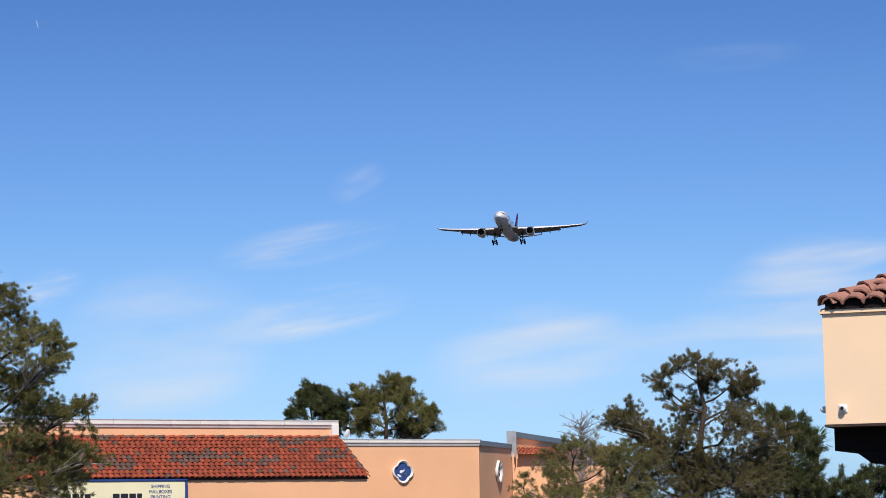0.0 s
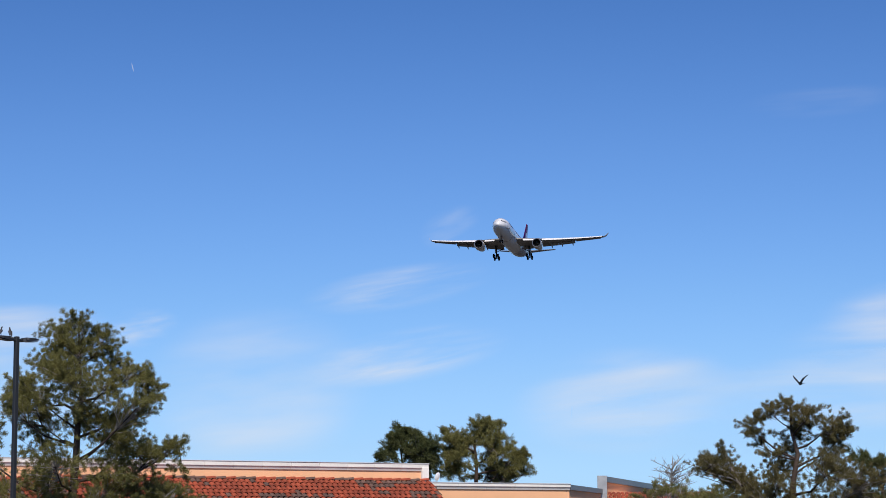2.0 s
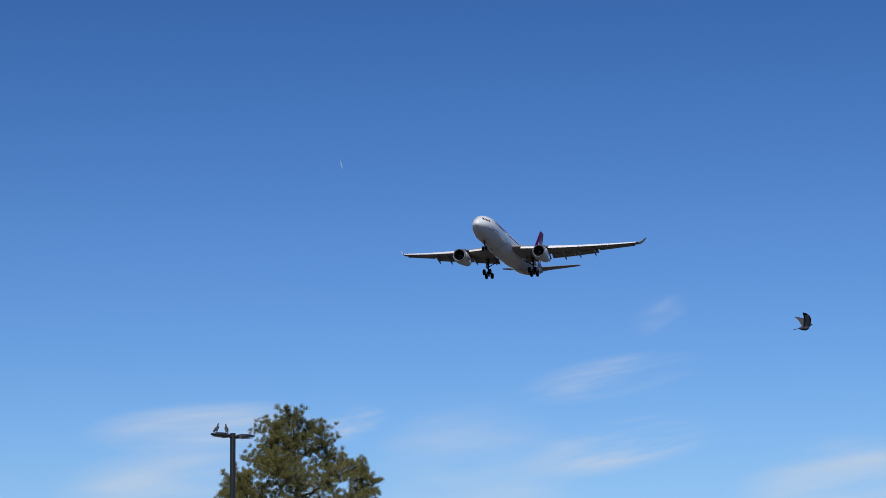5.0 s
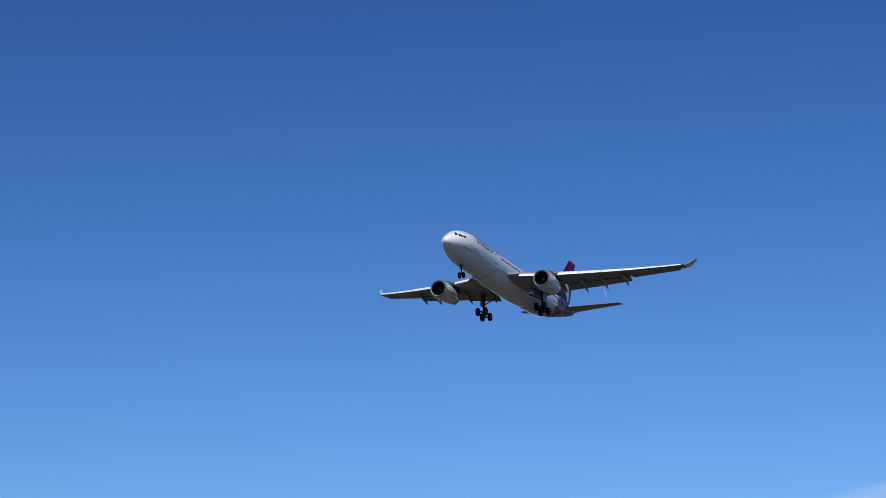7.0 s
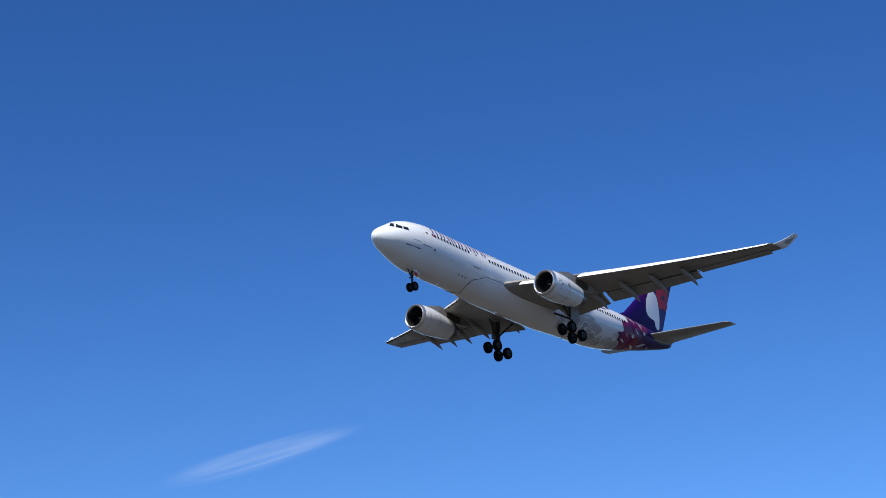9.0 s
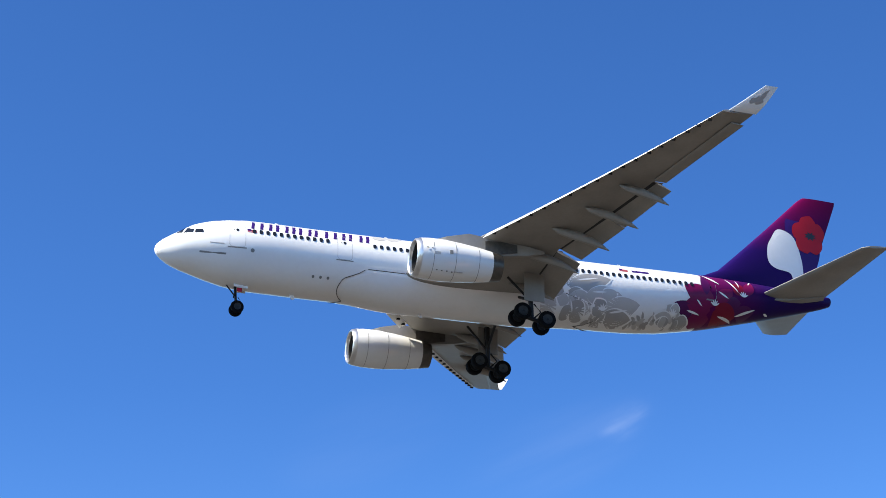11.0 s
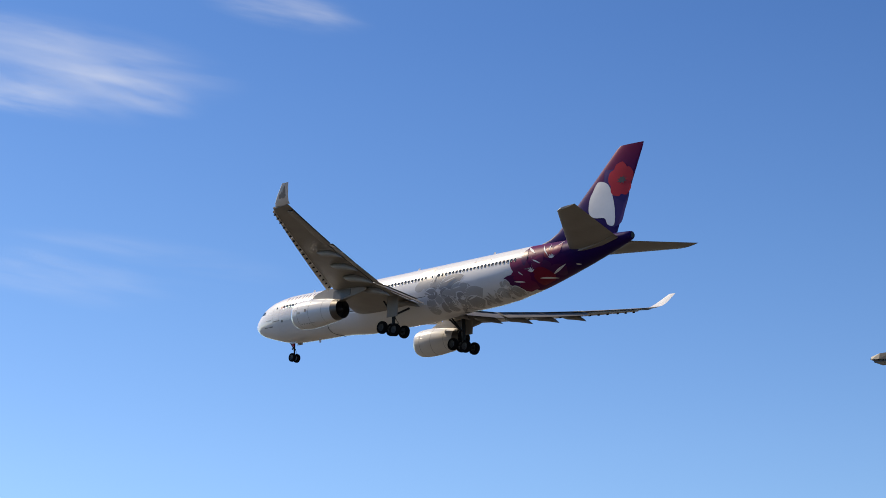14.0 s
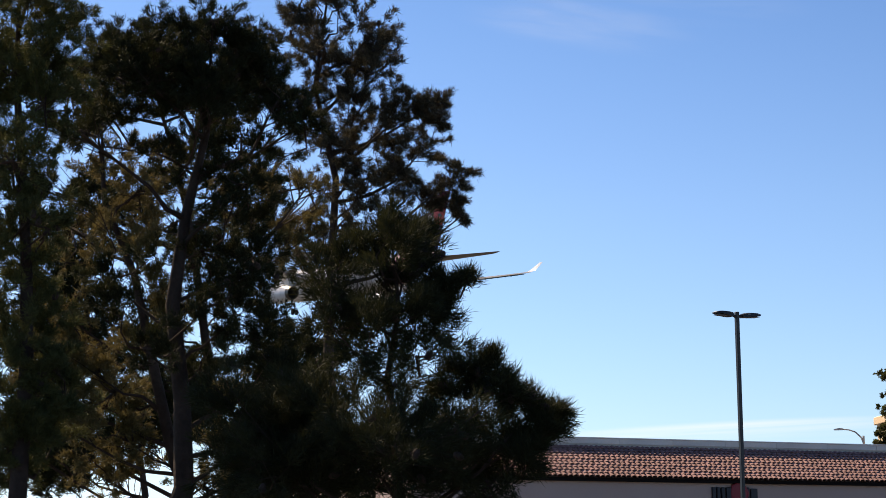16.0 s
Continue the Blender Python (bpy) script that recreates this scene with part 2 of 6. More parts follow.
def loft(rings, cap=True):
    """Skins closed rings that have the same number of points."""
    n, verts, faces = len(rings[0]), [], []
    for r in rings:
        verts += [tuple(p) for p in r]
    for i in range(len(rings) - 1):
        for j in range(n):
            k = (j + 1) % n
            faces.append((i * n + j, i * n + k, (i + 1) * n + k, (i + 1) * n + j))
    if cap:
        faces += [tuple(reversed(range(n))), tuple((len(rings) - 1) * n + j for j in range(n))]
    return verts, faces


def tube(points, radii, sides=8):
    """A tapered round bar along points."""
    rings = []
    pts = [Vector(p) for p in points]
    for i, p in enumerate(pts):
        d = (pts[min(i + 1, len(pts) - 1)] - pts[max(i - 1, 0)]).normalized()
        a = d.orthogonal().normalized() if abs(d.z) > 0.9 else d.cross(Vector((0, 0, 1))).normalized()
        b = d.cross(a)
        rings.append([p + (a * math.cos(t) + b * math.sin(t)) * radii[i] for t in [2 * math.pi * k / sides for k in range(sides)]])
    return loft(rings)


def lathe(profile, axis_point, sides=32, axis="x"):
    """Turns (along, radius) pairs round an axis that points backwards along -x, or across along y."""
    rings = []
    for a, r in profile:
        ring = []
        for k in range(sides):
            t = 2 * math.pi * k / sides
            c, s = math.cos(t) * r, math.sin(t) * r
            ring.append((axis_point[0] - a, axis_point[1] + c, axis_point[2] + s) if axis == "x" else (axis_point[0] + c, axis_point[1] + a, axis_point[2] - s))
        rings.append(ring)
    return loft(rings, cap=False)


def words(name, text, size, mat, parent, m, depth=0.01, label=""):
    """Raised lettering in the built-in font as a mesh."""
    cu = bpy.data.curves.new(name, "FONT")
    cu.body, cu.size, cu.extrude, cu.align_x = text, size, depth, "CENTER"
    tmp = bpy.data.objects.new(name, cu)
    me = bpy.data.meshes.new_from_object(tmp)
    bpy.data.objects.remove(tmp)
    me.materials.clear()
    me.materials.append(M[mat])
    ob = part(name, me, None, parent, label)
    ob.matrix_basis = m
    return ob

# ---- thin high cloud: curved veils far behind everything ----
def cloud_material(name, density, stretch, seed, soft=0.6):
    m = bpy.data.materials.new(name)
    m.use_nodes = True
    n, l = m.node_tree.nodes, m.node_tree.links
    n.remove(n["Principled BSDF"])
    uv, mp, noise_tex, fine_tex = n.new("ShaderNodeUVMap"), n.new("ShaderNodeMapping"), n.new("ShaderNodeTexNoise"), n.new("ShaderNodeTexNoise")
    uv.uv_map = "veil"
    mp.inputs["Scale"].default_value = (stretch * 0.5, 1.7, 1)
    mp.inputs["Location"].default_value = (seed * 3.7, seed * 1.3, seed)
    l.new(uv.outputs[0], mp.inputs["Vector"])
    for tex, sc, de in ((noise_tex, 1.3, 6), (fine_tex, 4.5, 7)):
        tex.inputs["Scale"].default_value, tex.inputs["Detail"].default_value, tex.inputs["Distortion"].default_value = sc, de, 0.3
        l.new(mp.outputs[0], tex.inputs["Vector"])
    grad, off = n.new("ShaderNodeTexGradient"), n.new("ShaderNodeMapping")
    grad.gradient_type = "SPHERICAL"
    off.inputs["Location"].default_value, off.inputs["Scale"].default_value = (-1, -1, 0), (2, 2, 1)
    l.new(uv.outputs[0], off.inputs["Vector"])
    l.new(off.outputs[0], grad.inputs["Vector"])
    mul, cut, fin_mul = n.new("ShaderNodeMath"), n.new("ShaderNodeMapRange"), n.new("ShaderNodeMath")
    mix = n.new("ShaderNodeMath")
    mix.operation = "MULTIPLY_ADD"
    l.new(fine_tex.outputs["Fac"], mix.inputs[0])
    mix.inputs[1].default_value = 0.18
    l.new(noise_tex.outputs["Fac"], mix.inputs[2])
    mul.operation = fin_mul.operation = "MULTIPLY"
    cut.inputs["From Min"].default_value, cut.inputs["From Max"].default_value = 0.38, 0.38 + soft
    cut.interpolation_type = "SMOOTHSTEP"
    l.new(mix.outputs[0], cut.inputs["Value"])
    l.new(cut.outputs["Result"], mul.inputs[0])
    edge = n.new("ShaderNodeMapRange")
    edge.interpolation_type = "SMOOTHSTEP"
    edge.inputs["From Max"].default_value = 0.6
    l.new(grad.outputs["Fac"], edge.inputs["Value"])
    l.new(edge.outputs["Result"], mul.inputs[1])
    fin_mul.inputs[1].default_value = density
    l.new(mul.outputs[0], fin_mul.inputs[0])
    white, clear, blend = n.new("ShaderNodeEmission"), n.new("ShaderNodeBsdfTransparent"), n.new("ShaderNodeMixShader")
    white.inputs["Color"].default_value, white.inputs["Strength"].default_value = (0.90, 0.95, 1.0, 1), 0.9
    l.new(fin_mul.outputs[0], blend.inputs["Fac"])
    l.new(clear.outputs[0], blend.inputs[1])
    l.new(white.outputs[0], blend.inputs[2])
    l.new(blend.outputs[0], n["Material Output"].inputs["Surface"])
    return m


def cloud(az, el, width, height, tilt, density, seed, stretch=1.5, soft=0.6, radius=4500):
    """A veil of cirrus on the far sky, its size in degrees, its long side tilted."""
    n = 8
    verts, faces, uvs = [], [], []
    for j in range(n + 1):
        for i in range(n + 1):
            u, v = i / n, j / n
            a, b = (0.5 - u) * width, (v - 0.5) * height
            t = radians(tilt)
            verts.append(direction(az + (a * math.cos(t) + b * math.sin(t)) / max(0.3, math.cos(radians(el))), el + b * math.cos(t) - a * math.sin(t)) * radius)
            uvs.append((u, v))
    for j in range(n):
        for i in range(n):
            k = j * (n + 1) + i
            faces.append((k, k + 1, k + n + 2, k + n + 1))
    me = mesh_of("cirrus_cloud", verts, faces)
    layer = me.uv_layers.new(name="veil")
    for lp in me.loops:
        layer.data[lp.index].uv = uvs[lp.vertex_index]
    me.materials.append(cloud_material("cirrus", density, stretch, seed, soft))
    ob = new("cirrus_cloud", me)
    ob.visible_shadow = False
    return tagged(ob, "thin white wisp of high cloud", "cloud", kind="stuff")


cloud(3.61, 7.16, 5.60, 1.3, 9.7, 0.62, 1, 2.0)
cloud(3.48, 5.33, 6.13, 1.56, 9.9, 0.90, 2, 2.0)
cloud(-2.46, 4.12, 6.8, 2.4, 5.8, 0.58, 3, 1.0)
cloud(-8.08, 4.21, 10.48, 2.35, 0.8, 0.75, 4, 1.4)
cloud(-10.18, 6.33, 5.92, 1.9, 5.1, 0.62, 5, 1.6)
cloud(-9.46, 5.21, 7.42, 2.54, 2.8, 0.60, 6, 1.4)
cloud(7.43, 4.44, 6.51, 5.09, 7.2, 0.68, 7, 1.0)
cloud(10.47, 6.07, 2.20, 1.17, 9.0, 0.75, 8, 1.5)
cloud(-7.78, 11.85, 4.75, 0.98, 2.5, 0.07, 9, 2.0)
cloud(2.23, 8.75, 1.96, 1.17, 24.6, 0.16, 10, 1.5)
cloud(14.54, 5.94, 6.99, 1.56, 4.2, 0.68, 11, 1.8)
cloud(14.59, 4.30, 8.49, 2.93, 3.2, 0.75, 12, 1.3)
cloud(-2.46, 4.13, 6.68, 3.13, 4.3, 0.75, 13, 1.2)
cloud(35.47, 14.21, 6.05, 0.78, 15.4, 0.24, 14, 0.8)
cloud(66.75, 20.58, 5.87, 3.13, 18.5, 0.01, 15, 1.0)
cloud(61.17, 20.30, 6.32, 2.74, 18.4, 0.02, 16, 1.0)
cloud(59.30, 20.89, 1.82, 1.17, 26.7, 0.05, 31, 1.5)
cloud(137.68, 21.61, 10.50, 2.35, -8.8, 0.27, 17, 2.0)
cloud(137.22, 20.94, 6.49, 2.35, -10.0, 0.2, 18, 2.2)
cloud(139.70, 20.70, 6.76, 1.37, -11.7, 0.27, 19, 2.5)
cloud(135.91, 20.75, 4.77, 1.17, -14.5, 0.2, 20, 2.5)
cloud(135.47, 16.32, 8.84, 1.37, -7.2, 0.10, 21, 2.5)
cloud(143.34, 20.12, 8.24, 1.56, -12.9, 0.28, 22, 2.5)
cloud(137.33, 15.83, 5.95, 1.37, -10.6, 0.08, 23, 2.5)
cloud(133.91, 4.84, 13.53, 0.78, 1.6, 0.75, 24, 1.2)
cloud(131.61, 22.98, 5.47, 1.37, -11.4, 0.22, 33, 2.0)
cloud(137.56, 15.62, 7.45, 1.37, -9.6, 0.08, 25, 2.5)
cloud(10.80, 12.90, 0.30, 0.04, -75, 0.35, 40, 0.6, 0.2)

# ---- ground ----
def disc(radius_list, sides, z):
    verts, faces = [(0, 0, z)], []
    for r in radius_list:
        verts += [(r * math.cos(2 * math.pi * k / sides), r * math.sin(2 * math.pi * k / sides), z) for k in range(sides)]
    for k in range(sides):
        faces.append((0, 1 + k, 1 + (k + 1) % sides))
        for i in range(len(radius_list) - 1):
            a, b = 1 + i * sides, 1 + (i + 1) * sides
            faces.append((a + k, b + k, b + (k + 1) % sides, a + (k + 1) % sides))
    return verts, faces


tagged(part("ground", disc([40, 200, 800, 4800], 64, -0.02), "desert"), "desert ground reaching the horizon, darkened to cut light bounced upward", "ground", kind="structure")
tagged(part("road", box(-115, 60, -100, 104, -0.015, 0.0), "asphalt"), "grey asphalt of the parking lot", "road", kind="structure")


# ---- roof tiles ----
def tile_geo(length, radius, sides=5, lift=0.035):
    """One barrel tile: a tapered half pipe, crown up, with thickness, that runs along y."""
    rings = []
    for y, r, z in ((0, radius * 1.04, lift), (length, radius * 0.9, 0.0)):
        outer = [(math.cos(math.pi * k / sides) * r, y, math.sin(math.pi * k / sides) * r * 0.8 + z) for k in range(sides + 1)]
        inner = [(math.cos(math.pi * k / sides) * r * 0.86, y, math.sin(math.pi * k / sides) * r * 0.64 + z) for k in reversed(range(sides + 1))]
        rings.append(outer + inner)
    return loft(rings)


def tiled_slope(parent, m, width, run, pitch, course, reds, keep, left_cut=0.0, right_cut=0.0, seed=1, dark=0.18):
    """Barrel tiles on a slope of that run: m puts the eave along x with the slope climbing along +y. keep: the stretch of x whose tiles are parts."""
    rng = random.Random(seed)
    radius = pitch * 0.52
    length = course * 1.18
    meshes = {}
    for mat in (reds, "tile_grey"):
        meshes[mat] = mesh_of("tile", *tile_geo(length, radius))
        meshes[mat].materials.append(M[mat])
    rest = {reds: [], "tile_grey": []}
    n, rows, made = int(width / pitch), int(run / course), 0
    patches = [(rng.uniform(0, width), rng.uniform(0, run), rng.uniform(0.3, 0.9)) for _ in range(int(width * 0.8))]
    for i in range(n):
        for j in range(rows):
            x, y = (i + 0.5) * pitch, j * course
            if x < left_cut * y / run or x > width - right_cut * y / run:
                continue
            grey = any(abs(x - a) < c and abs(y - b) < c * 0.55 for a, b, c in patches) and rng.random() < 0.75 or rng.random() < dark * 0.35
            mat = "tile_grey" if grey and dark else reds
            local = pose(x + pitch * 0.18 * (j % 2) + rng.uniform(-0.012, 0.012), y + rng.uniform(-0.012, 0.012), 0.03 + rng.uniform(0, 0.012), rng.uniform(-1.0, 0.6), 0, rng.uniform(-1.2, 1.2))
            if keep[0] <= x <= keep[1] and made < 290:
                ob = new("roof_tile", meshes[mat])
                ob.parent = parent
                ob.matrix_basis = m @ local
                made += 1
            else:
                rest[mat].append(moved(tile_geo(length, radius, 4), m @ local))
    for mat, geos in rest.items():
        if geos:
            tagged(part("tile_field", join(*geos), mat, parent), kind="stuff")


# ---- peach shopping building with the red tile roof ----
def coping_run(parent, x0, x1, y, z0, z1, step=1.5, deep=0.35):
    """Moulded coping in lengths with open joints, under a thin metal cap."""
    n = max(1, round((x1 - x0) / step))
    w = (x1 - x0) / n
    profile = [(0, z0), (-0.06, z0), (-0.10, z0 + 0.10), (-0.16, z0 + 0.16), (-0.16, z1), (deep, z1), (deep, z0)]
    me = mesh_of("coping_stone", *loft([[(x, a, b) for a, b in profile] for x in (0.006, w - 0.006)]))
    me.materials.append(M["coping"])
    for i in range(n):
        ob = new("coping_stone", me)
        ob.parent = parent
        ob.matrix_basis = pose(x0 + i * w, y, 0)
    part("metal_cap", box(x0 - 0.02, x1 + 0.02, y - 0.19, y + deep + 0.02, z1 + 0.003, z1 + 0.045, 0.01), "metal_cap", parent)


def quatrefoil(parent, m, size):
    """A four-lobed plaster surround with stained glass set back in it."""
    def outline(r, k=64):
        pts = []
        for i in range(k):
            t = 2 * math.pi * i / k
            off = (t + math.pi / 4) % (math.pi / 2) - math.pi / 4
            lobe = 0.40 * math.cos(off) + math.sqrt(0.58 ** 2 - (0.40 * math.sin(off)) ** 2)
            pts.append((r * lobe * math.cos(t), r * lobe * math.sin(t)))
        return pts
    rings = []
    for r, d in ((1.0, 0.0), (1.0, -0.10), (0.94, -0.15), (0.88, -0.13), (0.80, -0.08), (0.79, 0.0)):
        rings.append([(x, d, z) for x, z in outline(size * r)])
    win = part("quatrefoil_window", loft(rings, cap=False), "coping", parent, "cream plaster quatrefoil window with stained glass")
    win.matrix_basis = m
    part("glass", ([(x, -0.02, z) for x, z in outline(size * 0.81)], [tuple(reversed(range(64)))]), "glass_blue", win)
    rng = random.Random(4)
    for k in range(13):
        a, r = rng.uniform(0, 6.28), rng.uniform(0.05, 0.60) * size
        cx, cz, w = r * math.cos(a), r * math.sin(a), size * rng.uniform(0.12, 0.2)
        part("glass_leaf", loft([[(cx + w * math.cos(t) * s, -0.03 - 0.01 * (1 - s), cz + w * 0.7 * math.sin(t + a) * s) for t in [6.283 * q / 10 for q in range(10)]] for s in (1.0, 0.5)]), ("palm", "white_paint", "sign_blue")[k % 3], win)


shop = thing("shopping_building", pose(-5.55, 110, 0, 0, 0, 28), "peach stucco commercial building with red barrel tile roof", "building")
part("wall", box(-45, -0.005, 0, 14, -0.02, 5.95), "stucco_peach", shop, "peach stucco wall")
part("wall", box(0.0, 8.2, 0.003, 14, -0.02, 5.06), "stucco_peach", shop)
part("wall", box(-45, 0.0, -3.46, -0.003, -0.02, 3.28), "stucco_peach", shop)
part("pilaster", box(-0.36, 0.02, -0.2, 0.4, 4.95, 6.14, 0.02), "coping", shop)
coping_run(shop, -45, 0.02, 0, 5.93, 6.28)
coping_run(shop, 0.06, 8.24, 0, 5.04, 5.34)
tiled_slope(shop, pose(-45, -3.62, 3.32, 30.3, 0, 0), 45.1, 4.18, 0.28, 0.36, "tile_red", (25.5, 32.5), seed=3)
part("roof_deck", ([(-45, -3.55, 3.285), (0.05, -3.55, 3.285), (0.05, -0.01, 5.36), (-45, -0.01, 5.36), (0.05, -0.01, 3.285), (-45, -0.01, 3.285)],
                   [(0, 1, 2, 3), (1, 4, 2), (0, 5, 4, 1), (2, 4, 5, 3), (0, 3, 5)]), "tile_grey", shop)
ridge_mesh = {}
rr = random.Random(6)
for mat in ("tile_red", "tile_grey"):
    ridge_mesh[mat] = mesh_of("ridge_tile", *tile_geo(0.58, 0.14))
    ridge_mesh[mat].materials.append(M[mat])
for k in range(40):
    ob = new("ridge_tile", ridge_mesh["tile_grey" if rr.random() < 0.45 else "tile_red"])
    ob.parent = shop
    ob.matrix_basis = pose(-0.02 - 0.52 * k, -0.17, 5.42 + rr.uniform(0, 0.02), 0, rr.uniform(-1, 1), 90)
quatrefoil(shop, pose(3.7, -0.004, 3.70), 0.62)


def skew_wall(name, a, b, thick, z0, z1, mat):
    """An upright slab along the line a to b on the plan, thick to its left side."""
    d = Vector((b[0] - a[0], b[1] - a[1], 0)).normalized()
    n = Vector((-d.y, d.x, 0)) * thick
    pts = [Vector((*a, 0)), Vector((*b, 0)), Vector((*b, 0)) + n, Vector((*a, 0)) + n]
    ob = part(name, loft([[(p.x, p.y, z) for p in pts] for z in (z0, z1)]), mat, shop)
    ob.matrix_basis = shop.matrix_world.inverted()
    return ob


# return wall of the quatrefoil block and the wing behind it
skew_wall("wall", (1.72, 113.86), (3.69, 121.7), 0.3, -0.02, 5.06, "stucco_peach")
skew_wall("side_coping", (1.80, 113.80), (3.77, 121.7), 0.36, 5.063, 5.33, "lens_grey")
skew_wall("wall", (3.85, 121.8), (10.0, 147.0), 0.3, 4.0, 5.72, "stucco_peach")
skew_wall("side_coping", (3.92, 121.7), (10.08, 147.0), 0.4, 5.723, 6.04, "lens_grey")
skew_wall("parapet_end", (3.42, 121.45), (3.95, 121.45), 0.26, 4.6, 6.07, "galvanised")
skew_wall("downpipe", (3.70, 121.3), (3.80, 121.3), 0.1, -0.02, 4.8, "stucco_peach")
skew_wall("wall", (3.82, 122.0), (10.0, 122.0), 6.0, -0.02, 4.78, "stucco_peach")
wing_window = quatrefoil(shop, shop.matrix_world.inverted() @ pose(2.80, 118.05, 3.75, 0, 0, 75.9), 0.62)
tiled_slope(shop, shop.matrix_world.inverted() @ pose(4.0, 121.4, 4.66, 26, 0, 0), 6.0, 1.05, 0.24, 0.30, "tile_red", (0.5, 1.5), seed=8)

dish = thing("satellite_dish", shop.matrix_world @ pose(0.75, 0.3, 5.385), "small white satellite dish on the parapet", "satellite dish")
part("mast", tube([(-0.45, 0, 0.012), (-0.05, 0, 0.03), (0, 0, 0.22)], [0.018] * 3), "galvanised", dish)
bowl = lathe([(0.0, 0.02), (0.03, 0.12), (0.08, 0.22), (0.09, 0.225), (0.045, 0.12), (0.015, 0.02)], (0, 0, 0), 20)
part("reflector", moved(bowl, pose(0.02, -0.05, 0.27, 0, 18, -60)), "white_paint", dish, smooth=True)

# ---- sign on the peach building ----
sign = thing("shop_sign", shop.matrix_world @ pose(-12.91, -3.57, 2.16), "pale yellow shop sign board with dark blue frame", "sign")
part("board", box(-3.26, 3.26, -0.10, 0.09, -1.10, 1.10, 0.02), "sign_face", sign)
for x0, x1, z0, z1 in ((-3.36, 3.36, 1.103, 1.19), (-3.36, 3.36, -1.19, -1.103), (-3.36, -3.263, -1.1, 1.1), (3.263, 3.36, -1.1, 1.1)):
    part("frame", box(x0, x1, -0.16, 0.09, z0, z1, 0.015), "sign_blue", sign)
for i, text in enumerate(("SHIPPING", "MAILBOXES", "PRINTING")):
    words("lettering", text, 0.22, "sign_blue", sign, pose(2.02, -0.105, 0.78 - 0.245 * i, 90), 0.012, "dark blue capital letters")
for x0, x1 in ((-2.75, -2.35), (-2.27, -1.95), (-1.87, -1.76), (-1.68, -1.4), (-0.32, 0.0), (0.06, 0.42), (0.48, 0.8), (0.86, 1.1)):
    part("name_bar", box(x0, x1, -0.112, -0.1, -0.2, 0.53), "ink", sign)

# ---- cream building corner with hipped tile roof ----
cream = thing("cream_building", pose(0, 0, 0), "cream stucco building corner with terracotta tile roof", "building")
part("wall", box(5.64, 22, 32.0, 45, 2.80, 4.44), "stucco_cream", cream, "smooth cream stucco wall")
part("trim", box(5.60, 22, 31.95, 45.0, 4.443, 4.50), "stucco_cream", cream)
part("drip_edge", box(5.62, 22, 31.97, 45, 2.76, 2.797), "bark", cream)
part("beam", box(5.66, 22, 32.55, 44.8, 2.42, 2.757), "soffit_shade_dark", cream, "beam under the overhang, its deep shade put into the near-black colour")
part("bracket", loft([[(x, 32.6, z0), (x, 44, z0), (x, 44, 2.417), (x, 32.6, 2.417)] for x, z0 in ((5.95, 2.41), (6.2, 2.22), (22, 2.22))]), "soffit_shade_dark", cream)
part("column", box(11.5, 12.1, 32.3, 32.9, -0.02, 2.27, 0.02), "stucco_cream", cream)
part("wall", box(14.0, 22, 36, 44, -0.02, 2.27), "stucco_cream", cream)
tiled_slope(cream, pose(5.66, 31.90, 4.50, 24, 0, 0), 14, 5.2, 0.305, 0.31, "tile_pink", (0, 4.0), left_cut=4.6, seed=5, dark=0.0)
part("roof_deck", ([(5.62, 31.95, 4.505), (22, 31.95, 4.505), (22, 36.4, 6.55), (10.1, 36.4, 6.55), (5.62, 45, 4.505), (10.1, 40.5, 6.55), (22, 45, 4.505), (22, 40.5, 6.55)],
                   [(0, 1, 2, 3), (0, 3, 5, 4), (3, 2, 7, 5), (4, 5, 7, 6), (0, 4, 6, 1), (1, 6, 7, 2)]), "tile_pink", cream)
part("eave_closure", box(5.70, 21.9, 31.925, 31.985, 4.503, 4.62), "soffit_shade_dark", cream)
hip_tile = mesh_of("hip_tile", *tile_geo(0.46, 0.19))
hip_tile.materials.append(M["tile_pink"])
for k in range(17):
    ob = new("hip_tile", hip_tile)
    ob.parent = cream
    ob.matrix_basis = Matrix.Translation(Vector((5.62, 31.88, 4.50)).lerp(Vector((10.1, 36.4, 6.60)), (k + 0.35) / 18)) @ pose(0, 0, 0, 17, 0, -44.5)

def security_camera(x, y, z, turn):
    ob = thing("security_camera", pose(x, y, z, 0, 0, turn), "small white dome security camera on the cream wall", "security camera", "cameras on the cream building")
    part("mount", box(-0.065, 0.065, -0.02, 0, -0.065, 0.065, 0.012), "white_paint", ob)
    part("housing", lathe([(-0.02, 0.052), (-0.07, 0.05), (-0.10, 0.035), (-0.105, 0.028)], (0, 0, 0), 20, "y"), "white_paint", ob, smooth=True)
    part("lens", lathe([(-0.09, 0.028), (-0.112, 0.022), (-0.12, 0.002)], (0, 0, 0), 16, "y"), "cabin_glass", ob, smooth=True)
    return ob


turned = Matrix.Translation((5.64, 32, 0)) @ pose(0, 0, 0, 0, 0, -20) @ Matrix.Translation((-5.64, -32, 0))
cream.matrix_world = turned
for args in ((5.90, 31.995, 3.03, 0), (5.635, 32.25, 3.03, -90)):
    wall_camera = security_camera(*args)
    wall_camera.matrix_world = turned @ wall_camera.matrix_world


